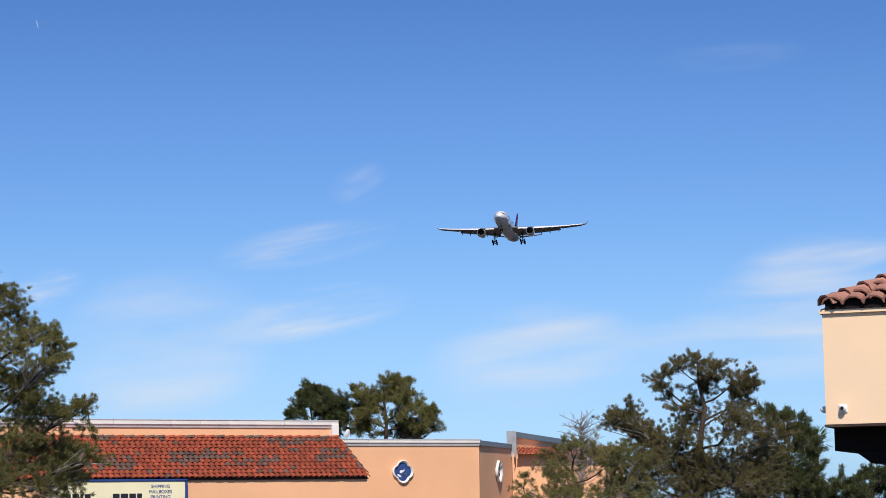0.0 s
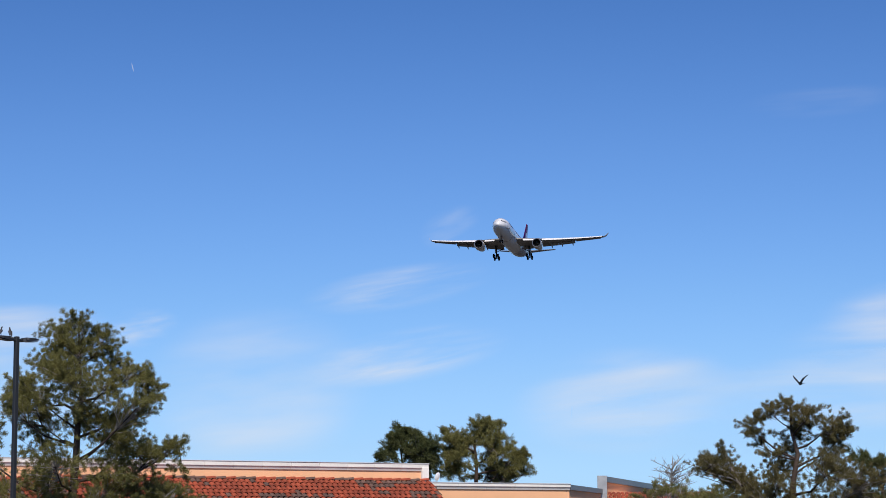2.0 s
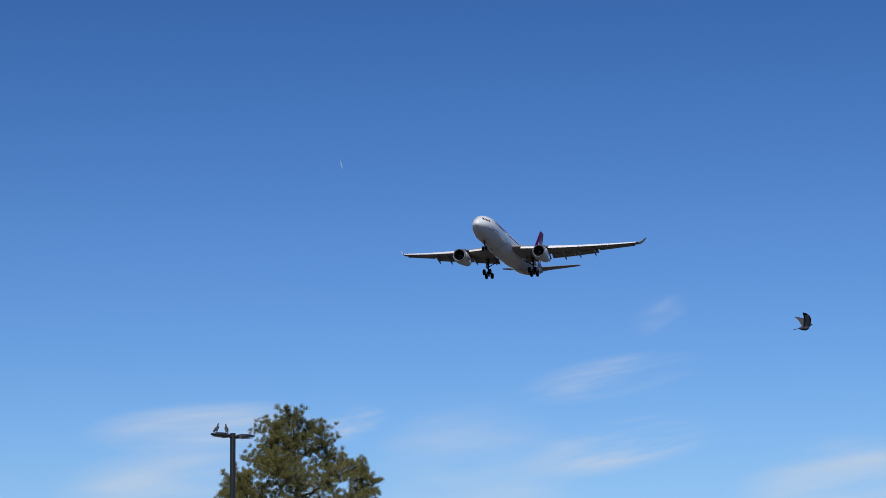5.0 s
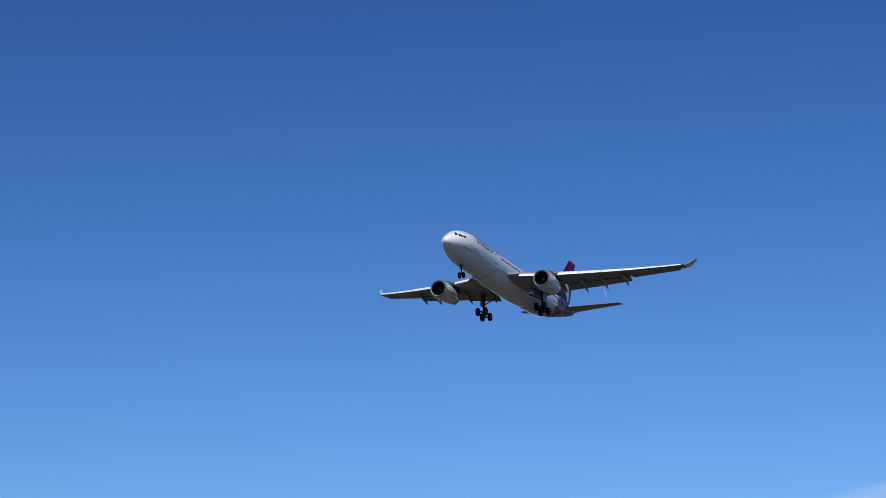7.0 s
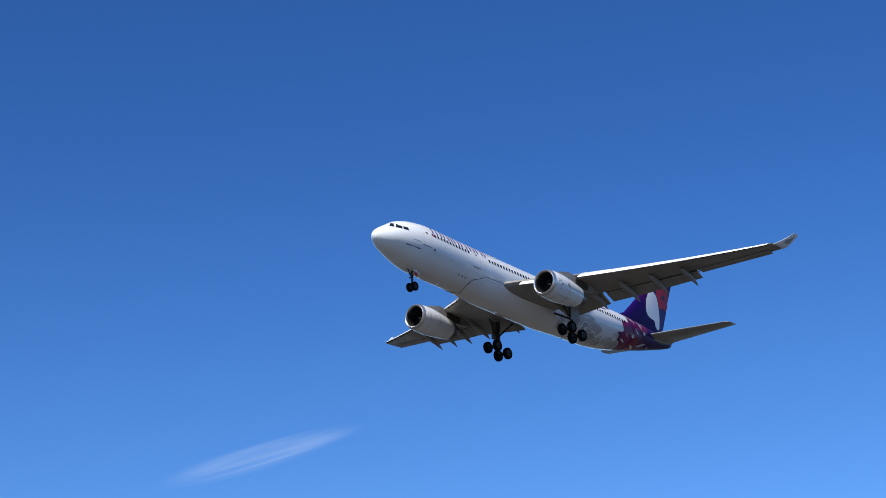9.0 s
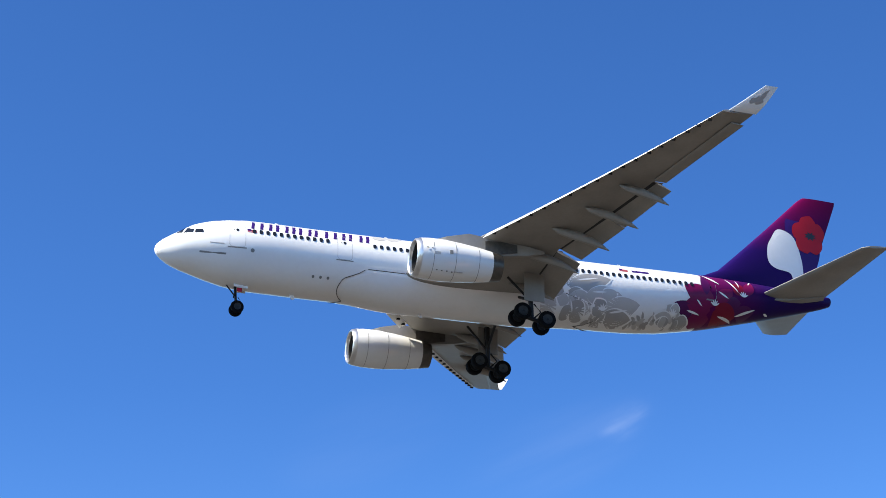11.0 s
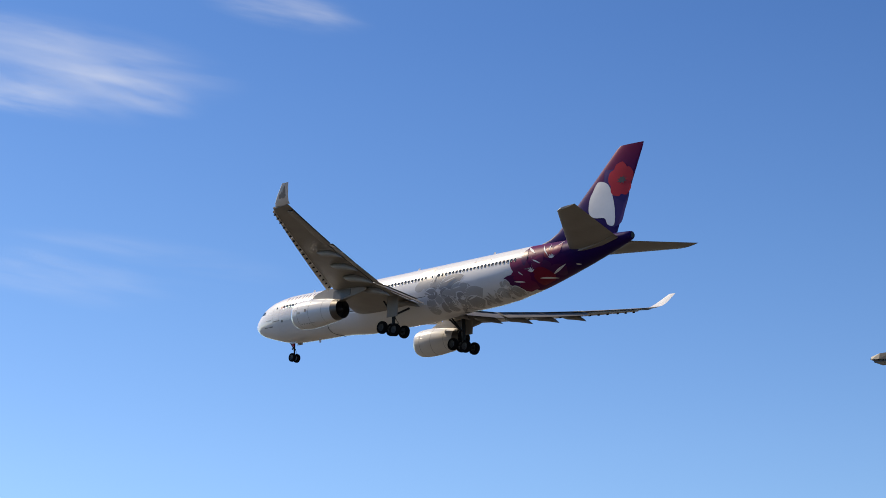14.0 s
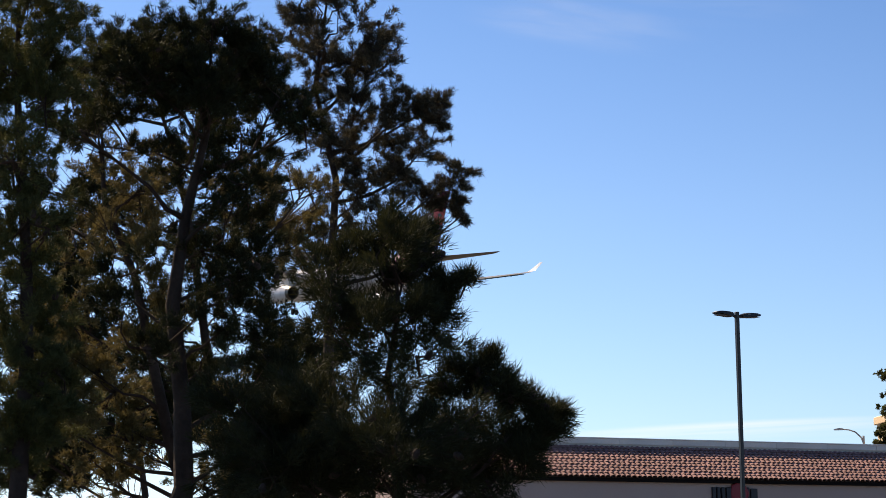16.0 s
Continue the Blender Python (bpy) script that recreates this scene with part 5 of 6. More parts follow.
    for s, w, z0, z1 in ((es + 1.6, 0.06, ez + 1.5, ez + 1.62), (es + 2.6, 0.24, ez + 1.3, ez + 1.98), (es + 4.4, 0.30, ez + 1.0, z + 0.12), (es + 6.8, 0.30, ez + 0.9, z - 0.1), (es + 9.2, 0.16, z - 1.0, z - 0.25), (es + 10.6, 0.04, z - 0.62, z - 0.4)):
        rings.append([(-s, ey - w, z0), (-s, ey + w, z0), (-s, ey + w, z1), (-s, ey - w, z1)])
    part("pylon", mir(loft(rings)), "aircraft_grey", wing)
    rings = [[(-u, ey - w, z0), (-u, ey + w, z0), (-u, ey + w, z1), (-u, ey - w, z1)] for u, w, z0, z1 in ((es + 5.7, 0.33, ez + 1.15, z - 0.32), (es + 6.9, 0.34, ez + 1.02, z - 0.22), (es + 8.3, 0.27, z - 0.95, z - 0.30))]
    part("pylon_heat_shield", mir(loft(rings)), "nozzle_metal", wing, "dark heat-stained pylon underside")
    # main landing gear
    gx, gy, gz = 29.05, 5.43, -5.22
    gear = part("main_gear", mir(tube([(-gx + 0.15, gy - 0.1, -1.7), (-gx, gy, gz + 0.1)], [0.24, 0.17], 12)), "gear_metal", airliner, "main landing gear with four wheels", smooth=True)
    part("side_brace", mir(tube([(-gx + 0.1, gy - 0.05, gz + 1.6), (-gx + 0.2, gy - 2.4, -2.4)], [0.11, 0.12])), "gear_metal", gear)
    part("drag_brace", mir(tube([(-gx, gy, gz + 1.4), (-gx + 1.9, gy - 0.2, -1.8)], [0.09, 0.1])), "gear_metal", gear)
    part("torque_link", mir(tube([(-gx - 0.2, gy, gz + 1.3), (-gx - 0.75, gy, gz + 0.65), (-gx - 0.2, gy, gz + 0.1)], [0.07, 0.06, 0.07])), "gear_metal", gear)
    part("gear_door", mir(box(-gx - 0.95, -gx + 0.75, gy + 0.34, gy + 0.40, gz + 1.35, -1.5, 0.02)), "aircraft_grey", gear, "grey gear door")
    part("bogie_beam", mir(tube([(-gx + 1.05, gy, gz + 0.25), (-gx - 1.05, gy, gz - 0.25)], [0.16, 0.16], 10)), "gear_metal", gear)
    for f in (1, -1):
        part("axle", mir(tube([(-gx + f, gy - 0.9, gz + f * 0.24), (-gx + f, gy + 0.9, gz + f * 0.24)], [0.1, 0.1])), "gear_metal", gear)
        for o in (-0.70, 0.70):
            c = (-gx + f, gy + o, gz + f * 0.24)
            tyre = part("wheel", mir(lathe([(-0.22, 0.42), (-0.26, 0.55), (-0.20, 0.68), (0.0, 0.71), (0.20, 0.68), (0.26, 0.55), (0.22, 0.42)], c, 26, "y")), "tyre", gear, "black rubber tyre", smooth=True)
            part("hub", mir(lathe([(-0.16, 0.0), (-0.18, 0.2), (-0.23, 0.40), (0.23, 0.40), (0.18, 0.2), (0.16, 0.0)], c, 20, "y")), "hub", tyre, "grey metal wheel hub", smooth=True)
    # tailplane
    tail = [(50.3, 0.9, 1.55, 6.5), (50.7, 1.4, 1.6, 6.2), (56.15, 9.45, 3.02, 2.45), (56.7, 9.70, 3.08, 2.0)]
    part("tailplane", mir(loft([foil(s, y, z, c, 0.10, -6, camber=-0.01) for s, y, z, c in tail])), "aircraft_grey", airliner, "grey tailplane", smooth=True)
    part("tailplane_seal", mir(loft([foil(s, y, z, c, 0.16, -6, camber=0) for s, y, z, c in ((50.6, 1.0, 1.45, 6.3), (50.9, 1.62, 1.55, 5.8))])), "aircraft_grey", airliner, smooth=True)


build_wing(1)
build_wing(-1)

# nose gear
nx, nz = 6.65, -5.02
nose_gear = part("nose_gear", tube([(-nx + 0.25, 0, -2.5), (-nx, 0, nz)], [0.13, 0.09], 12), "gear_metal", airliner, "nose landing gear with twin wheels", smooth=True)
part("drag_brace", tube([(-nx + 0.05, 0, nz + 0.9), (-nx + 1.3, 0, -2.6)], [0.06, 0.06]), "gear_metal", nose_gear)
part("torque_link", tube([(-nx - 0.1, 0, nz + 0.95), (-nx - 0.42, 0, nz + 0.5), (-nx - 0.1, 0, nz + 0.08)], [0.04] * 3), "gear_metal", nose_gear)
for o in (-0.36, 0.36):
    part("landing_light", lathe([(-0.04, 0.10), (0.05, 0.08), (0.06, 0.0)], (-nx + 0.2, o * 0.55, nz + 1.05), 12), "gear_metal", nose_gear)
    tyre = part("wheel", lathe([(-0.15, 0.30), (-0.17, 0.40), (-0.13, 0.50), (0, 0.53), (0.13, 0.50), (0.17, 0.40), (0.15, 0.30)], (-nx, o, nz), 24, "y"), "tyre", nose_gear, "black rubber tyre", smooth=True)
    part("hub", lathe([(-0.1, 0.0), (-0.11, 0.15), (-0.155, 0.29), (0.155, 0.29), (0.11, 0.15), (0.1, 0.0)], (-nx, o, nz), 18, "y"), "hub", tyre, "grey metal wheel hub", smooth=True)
    part("gear_door", box(-nx - 0.75, -nx + 0.15, o * 1.35 - 0.02, o * 1.35 + 0.02, -3.45, -2.6, 0.01), "aircraft_white", nose_gear)
plate = part("number_plate", box(-nx - 0.38, -nx + 0.38, 0.52, 0.55, -3.40, -2.75, 0.02), "aircraft_white", nose_gear, "white gear door plate with bars")
part("bar", box(-nx - 0.2, -nx + 0.2, 0.551, 0.558, -3.05, -2.9), "ink", plate)
part("bar", box(-nx - 0.25, -nx + 0.25, 0.551, 0.558, -3.2, -3.13), "ink", plate)
part("red_tag", box(-nx - 0.3, -nx + 0.1, 0.40, 0.46, -3.75, -3.42, 0.02), "livery_red", nose_gear)

# fin
fin_secs = [(44.6, 2.72, 11.3, 0.035), (46.4, 3.2, 9.65, 0.06), (47.7, 3.8, 8.55, 0.085), (49.4, 5.4, 7.45, 0.095), (52.6, 8.5, 5.4, 0.095), (55.55, 11.45, 3.55, 0.09), (56.05, 11.82, 3.12, 0.085)]
fin = part("fin", loft([foil(s, 0, z, c, t, 0, up=(0, 1, 0), camber=0) for s, z, c, t in fin_secs]), "fin_paint", airliner, "purple and magenta painted fin", smooth=True)


def fin_patch(name, outline, mat, out, label=""):
    """A painted shape on the fin's left face: (station, height) pairs."""
    def at(s, z):
        for (s0, z0, c0, t0), (s1, z1, c1, t1) in zip(fin_secs, fin_secs[1:]):
            if z0 <= z <= z1 or (s1, z1) == fin_secs[-1][:2]:
                f = (z - z0) / (z1 - z0)
                le, c, t = s0 + (s1 - s0) * f, c0 + (c1 - c0) * f, t0 + (t1 - t0) * f
                x = min(0.999, max(0.02, (s - le) / c))
                return (-s, c * t * 5 * (0.2969 * math.sqrt(x) - 0.126 * x - 0.3516 * x * x + 0.2843 * x ** 3 - 0.1015 * x ** 4) + out, z)
    n = len(outline)
    cs, cz = sum(p[0] for p in outline) / n, sum(p[1] for p in outline) / n
    verts, faces = [at(cs, cz)], []
    for k in range(1, 6):
        verts += [at(cs + (s - cs) * k / 5, cz + (z - cz) * k / 5) for s, z in outline]
    for j in range(n):
        faces.append((0, 1 + (j + 1) % n, 1 + j))
        for k in range(4):
            a, b = 1 + k * n, 1 + (k + 1) * n
            faces.append((a + j, a + (j + 1) % n, b + (j + 1) % n, b + j))
    return part(name, (verts, faces), mat, fin, label)


def rounded(points, n=6):
    """Smooths a closed outline."""
    out, k = [], len(points)
    for i in range(k):
        p0, p1, p2, p3 = (points[(i + j) % k] for j in (-1, 0, 1, 2))
        for u in [q / n for q in range(n)]:
            out.append(tuple(0.5 * (2 * b + (c - a) * u + (2 * a - 5 * b + 4 * c - d) * u * u + (3 * b - a - 3 * c + d) * u ** 3) for a, b, c, d in zip(p0, p1, p2, p3)))
    return out


fin_patch("dark_panel", rounded([(54.15, 9.2), (54.8, 9.45), (56.6, 9.0), (57.4, 7.0), (56.9, 5.0), (56.3, 3.6), (54.8, 3.6), (54.2, 6.0)]), "livery_purple", 0.012, "dark purple painted area")
fin_patch("white_panel", rounded([(53.4, 8.35), (52.7, 7.4), (52.3, 6.5), (52.3, 5.2), (53.0, 4.6), (54.3, 4.4), (54.7, 3.7), (55.5, 3.6), (55.6, 5.2), (55.2, 7.0), (54.6, 8.0)]), "aircraft_white", 0.022, "plain white painted shape")
for k in range(5):
    a = 72 * k + 20
    c = (56.35 + 0.80 * math.cos(radians(a)), 8.2 + 0.95 * math.sin(radians(a)))
    fin_patch("red_petal", [(c[0] + 0.84 * math.cos(t), c[1] + 0.92 * math.sin(t) * (1 + 0.06 * math.cos(5 * t))) for t in [6.2832 * q / 20 for q in range(20)]], "livery_red", 0.032 + 0.003 * k, "red flower petal")
fin_patch("flower_centre", [(56.5 + (0.26 + 0.26 * (q % 2)) * math.cos(6.2832 * q / 16) * 1.3, 8.15 + (0.24 + 0.2 * (q % 2)) * math.sin(6.2832 * q / 16)) for q in range(16)], "ink", 0.055)

# cabin windows and doors on the left side
win_mesh = mesh_of("cabin_window", *loft([[(0.14 * s * math.copysign(abs(math.cos(t)) ** 0.6, math.cos(t)), y, 0.20 * s * math.copysign(abs(math.sin(t)) ** 0.7, math.sin(t))) for t in [6.2832 * k / 14 for k in range(14)]] for s, y in ((1.0, -0.03), (1.0, 0.012), (0.85, 0.006))]))
win_mesh.materials.append(M["cabin_glass"])
WZ = 1.0
s = 8.05
stations = [7.3 + 0.533 * k for k in range(12)] + [17.0 + 0.533 * k for k in range(27)] + [32.9 + 0.533 * k for k in range(22)]
for s in stations:
    ob = new("cabin_window", win_mesh)
    ob.parent = fuselage
    x, y, z = on_hull(s, WZ, 0.022)
    ob.matrix_basis = pose(x, y, z, math.degrees(math.atan2(WZ, 2.75)), 0, 0)


def door(s, z0, z1, w):
    """A cabin door: raised seam frame, small window, sill strip and handle."""
    seams = []
    c, r = (z0 + z1) / 2, 0.22
    outline = []
    for cx, cz, a0 in ((s + w / 2 - r, z1 - r, 0), (s - w / 2 + r, z1 - r, 90), (s - w / 2 + r, z0 + r, 180), (s + w / 2 - r, z0 + r, 270)):
        outline += [(cx + r * math.cos(radians(a0 + q * 22.5)), cz + r * math.sin(radians(a0 + q * 22.5))) for q in range(5)]
    n = len(outline)
    fine = []
    for i in range(n):
        p, q = outline[i], outline[(i + 1) % n]
        fine += [(p[0] + (q[0] - p[0]) * k / 3, p[1] + (q[1] - p[1]) * k / 3) for k in range(3)]
    verts = []
    for u in (1.0, 0.965):
        verts += [on_hull(s + (a - s) * (1 - (1 - u)), c + (b - c) * (1 - (1 - u) * 0.55), 0.014) for a, b in fine]
    m = len(fine)
    frame_ob = part("door", (verts, [(k, (k + 1) % m, m + (k + 1) % m, m + k) for k in range(m)]), "livery_silver_dark", fuselage, "outlined cabin door")
    hull_patch("sill", [(s - w * 0.58, z0 - 0.10), (s + w * 0.58, z0 - 0.10), (s + w * 0.58, z0 - 0.02), (s - w * 0.58, z0 - 0.02)], "seam", frame_ob, 0.02, 2)
    hull_patch("door_window", [(s + 0.12 * math.cos(6.2832 * q / 10), WZ + 0.15 * math.sin(6.2832 * q / 10)) for q in range(10)], "cabin_glass", frame_ob, 0.016, 2)
    hull_patch("handle", [(s - 0.30, WZ - 0.05), (s - 0.22, WZ - 0.05), (s - 0.22, WZ + 0.05), (s - 0.30, WZ + 0.05)], "seam", frame_ob, 0.016, 2)


door(6.0, -0.5, 1.6, 1.25)
door(14.55, -0.5, 1.6, 1.2)
door(31.9, -0.25, 1.7, 1.0)
door(45.75, -0.1, 1.9, 1.15)
# flight deck glazing
for pts in ([(1.95, 0.28), (2.62, 0.36), (2.72, 0.70), (2.3, 0.90)], [(2.74, 0.38), (3.42, 0.46), (3.36, 0.80), (2.84, 0.76)], [(1.45, 0.30), (1.85, 0.30), (2.2, 0.98), (2.02, 0.98)]):
    hull_patch("flight_deck_window", pts, "cabin_glass", fuselage, 0.03, 3)
    hull = part("flight_deck_window", ([(x, -y, z) for x, y, z in [on_hull(a, b, 0.014) for a, b in pts]], [(0, 1, 2, 3)]), "cabin_glass", fuselage)
# name bars, leaning like the lettering; number bars; flag
for a in (7.05, 7.75, 8.45, 9.0, 9.75, 10.3, 10.85, 11.6, 12.1, 12.95, 13.65, 14.35, 14.9, 15.75, 16.3):
    hull_patch("name_bar", [(a, 1.28), (a + 0.13, 1.28), (a + 0.26, 1.28), (a + 0.34, 1.72), (a + 0.42, 2.16), (a + 0.29, 2.16), (a + 0.16, 2.16), (a + 0.08, 1.72)], "livery_purple", fuselage, 0.014, 4, "dark purple painted bar")
hull_patch("type_bar", [(3.2, -1.18), (5.2, -1.16), (5.2, -1.03), (3.2, -1.05)], "seam", fuselage, 0.014, 3)
hull_patch("name_line", [(3.9, -0.40), (5.0, -0.38), (5.0, -0.30), (3.9, -0.32)], "livery_silver", fuselage, 0.014, 3)
hull_patch("registration_bar", [(38.9, 1.52), (40.4, 1.52), (40.4, 1.74), (38.9, 1.74)], "livery_purple", fuselage, 0.014, 3)
for a, z in ((37.8, 1.62), (6.75, 1.0)):
    for j in range(3):
        hull_patch("flag_stripe", [(a, z - 0.13 + 0.1 * j), (a + 0.75, z - 0.13 + 0.1 * j), (a + 0.75, z - 0.07 + 0.1 * j), (a, z - 0.07 + 0.1 * j)], "flag_red", fuselage, 0.014, 2)
    hull_patch("flag_field", [(a, z), (a + 0.3, z), (a + 0.3, z + 0.2), (a, z + 0.2)], "livery_purple", fuselage, 0.016, 2)
hull_patch("port", [(7.2 + 0.16 * math.cos(6.2832 * q / 12), -0.68 + 0.16 * math.sin(6.2832 * q / 12)) for q in range(12)], "seam", fuselage, 0.014, 2)
for k in range(3):
    hull_patch("port", [(12.2 + 0.6 * k + 0.11 * math.cos(6.2832 * q / 10), -1.92 + 0.1 * math.sin(6.2832 * q / 10)) for q in range(10)], "seam", fuselage, 0.014, 2)

# painted silver leaves on the rear fuselage: station, height, length, width, angle
ROSETTE_A = ((31.9, -0.5, 2.7, 1.3, 117), (31.9, -0.4, 3.0, 1.1, 41), (33.3, -0.4, 3.6, 1.1, 13), (33.3, -0.9, 1.5, 0.7, -14), (33.4, -1.3, 2.1, 1.3, -23), (32.9, -1.2, 0.8, 0.8, -108), (31.1, -1.6, 1.5, 1.0, -35), (33.0, -2.0, 0.8, 0.7, -51), (33.7, -1.7, 1.4, 0.9, -42), (32.7, -1.0, 1.8, 0.8, 172))
ROSETTE_B = ((34.9, -1.1, 2.9, 1.1, 5), (36.3, -1.4, 1.3, 1.0, 41), (36.5, -2.1, 3.0, 1.2, 14), (36.5, -2.3, 2.4, 0.7, -1), (36.3, -2.2, 1.1, 0.9, 127), (36.0, -2.4, 0.7, 0.8, -39))
ROSETTE_C = ((42.5, -1.6, 0.8, 0.6, 140), (42.6, -1.6, 0.7, 0.6, 84), (42.4, -1.9, 1.4, 0.5, 179), (42.3, -2.1, 1.1, 0.4, -174), (43.0, -1.9, 1.1, 0.5, -2), (42.8, -2.1, 0.5, 0.4, -17), (42.0, -2.0, 0.6, 0.4, -149))
VEINS = ((33.8, 0.0, 2.0, 0.14, 12), (35.2, -0.8, 1.3, 0.12, 5), (36.9, -2.1, 1.6, 0.14, 11), (33.8, -2.3, 0.9, 0.12, 114), (31.4, -1.6, 1.0, 0.14, 110), (31.9, -1.0, 1.5, 0.14, 153), (32.2, 0.1, 1.9, 0.14, 70))
PETALS_REAR = ((46.2, -0.5, 3.1, 1.9, 155), (45.0, -1.5, 2.6, 1.2, 164), (46.0, -1.4, 2.2, 0.9, -168), (45.9, -0.9, 2.4, 1.6, 172))
PETALS_TAIL = ((46.3, -0.6, 2.2, 1.2, -6), (46.4, -0.3, 2.0, 1.3, 43), (46.2, -0.9, 1.4, 1.3, -28), (45.4, 0.2, 2.0, 0.8, 93), (48.9, 0.8, 1.3, 1.2, 135), (49.1, 0.8, 1.6, 1.0, 61), (48.7, 0.1, 1.6, 1.1, -166), (48.2, -0.6, 2.0, 0.9, 10))
STREAKS = ((46.7, -1.1, 1.7, 0.13, 1), (48.4, -0.8, 2.0, 0.16, 22), (46.5, 0.7, 1.1, 0.15, -26), (47.4, 2.2, 1.7, 0.15, -51), (45.3, 2.3, 1.7, 0.2, -33), (51.2, -0.1, 0.5, 0.1, 0), (48.4, 2.2, 0.8, 0.14, -80), (49.5, 1.9, 0.7, 0.12, 50))
STREAKS_FRONT = ((44.5, -0.3, 0.7, 0.12, -39), (43.7, -1.2, 1.3, 0.14, -6))
STAMENS = ((33.0, -0.9), (36.3, -2.0), (42.5, -1.7), (46.2, -0.5), (48.9, 0.6))
rg = random.Random(12)
for n, row in enumerate(ROSETTE_A + ROSETTE_B + ROSETTE_C):
    st, ht, ln, wd, an = row
    foot = st - 0.08 * ln * math.cos(radians(an)), ht - 0.08 * ln * math.sin(radians(an))
    edge = min(0.16, 0.12 * ln)
    hull_patch("leaf_border", leaf_outline(foot[0], foot[1], ln * 1.1 + edge, wd * 1.4 + edge, an, 0.12), "aircraft_white", fuselage, 0.012 + 0.0026 * n, 6)
    hull_patch("painted_leaf", leaf_outline(*foot, ln * 1.1, wd * 1.4, an, 0.12), ("livery_silver", "livery_silver_dark")[(n * 5 // 3) % 2], fuselage, 0.0133 + 0.0026 * n, 6, "silver-grey painted leaf")
for row in VEINS:
    hull_patch("leaf_vein", leaf_outline(*row, 0.1, 12), "aircraft_white", fuselage, 0.076, 3)
for s, z, ln, w, an in ((29.6, 1.0, 2.6, 1.3, 25), (29.4, -0.2, 2.4, 1.1, 20), (16.9, 2.0, 1.6, 0.6, 10), (18.2, 2.0, 1.4, 0.6, 20)):
    hull_patch("painted_leaf", leaf_outline(s, z, ln, w, an), "livery_silver", fuselage, 0.014, 5, "silver-grey painted leaf")
for k in range(84):
    s = 35.4 + k * 0.107
    zb = hull_at(s)[0]
    hull_patch("painted_leaf", leaf_outline(s, zb - sag(s) + rg.uniform(0.06, 0.20 + 0.35 * max(0.0, (s - 38) / 6) + 0.15), rg.uniform(0.35, 0.62), rg.uniform(0.16, 0.27), rg.choice((20, 60, -20, 150, 110, 190))), ("livery_silver", "livery_silver_dark")[k % 2], fuselage, 0.014 + 0.001 * (k % 6), 3)
# painted petals on the tail section
for n, row in enumerate(PETALS_REAR + PETALS_TAIL):
    hull_patch("painted_petal", leaf_outline(*row, tip=0.1), ("livery_magenta", "livery_plum", "livery_crimson")[(0, 1, 0, 0, 2, 0, 2, 1, 2, 0, 1, 1)[n]], fuselage if n < 4 else tail_section, 0.018 + 0.002 * (n % 5), 7, "magenta painted petal")
for row in STREAKS_FRONT:
    hull_patch("painted_streak", leaf_outline(*row, tip=0.1, n=14), "aircraft_white", fuselage, 0.034, 3, "white painted streak")
for row in STREAKS:
    hull_patch("painted_streak", leaf_outline(*row, tip=0.1, n=14), "aircraft_white", tail_section, 0.034, 3, "white painted streak")
for s, z in STAMENS:
    for q in range(5):
        hull_patch("stamen", leaf_outline(s, z, 0.48, 0.12, 30 + 30 * q, 0.1, 10), "aircraft_white", tail_section if s > 45.2 else fuselage, 0.08, 2)
# blade aerials along the hull's top and belly
for s, up in ((9.5, 1), (18.5, 1), (27.0, 1), (38.6, 1), (11.0, -1), (21.5, -1)):
    b, t, w = hull_at(s)
    z = t if up > 0 else b - (0.28 if 14 < s < 38 else 0)
    part("blade_aerial", loft([[(-s + 0.22 * k - 0.1 * (1 - k) * up * up, -0.02 * k, z + h), (-s - 0.22 * k - 0.22 * (1 - k), -0.02 * k, z + h), (-s - 0.22 * k - 0.22 * (1 - k), 0.02 * k, z + h), (-s + 0.22 * k - 0.1 * (1 - k), 0.02 * k, z + h)] for k, h in ((1.0, -0.05 * up), (0.45, 0.38 * up))]), "aircraft_white", fuselage)


# ---- birds and a passing fly ----
def bird_body(parent, upright=0.0):
    rings = []
    for x, r, z in ((0.155, 0.004, 0.035), (0.135, 0.016, 0.036), (0.115, 0.024, 0.034), (0.09, 0.025, 0.025), (0.05, 0.042, 0.0), (0.0, 0.052, -0.006), (-0.06, 0.042, 0.0), (-0.11, 0.022, 0.006), (-0.13, 0.012, 0.008)):
        rings.append([(x, r * math.cos(t), z + r * math.sin(t)) for t in [6.2832 * k / 12 for k in range(12)]])
    part("body", loft(rings), "feather", parent, smooth=True)
    tail = [[(x, y * w, 0.006 + h) for y, h in ((-1, 0), (1, 0), (1, 0.006), (-1, 0.006))] for x, w in ((-0.10, 0.02), (-0.16, 0.035), (-0.225, 0.055))]
    part("tail", loft(tail), "feather", parent)


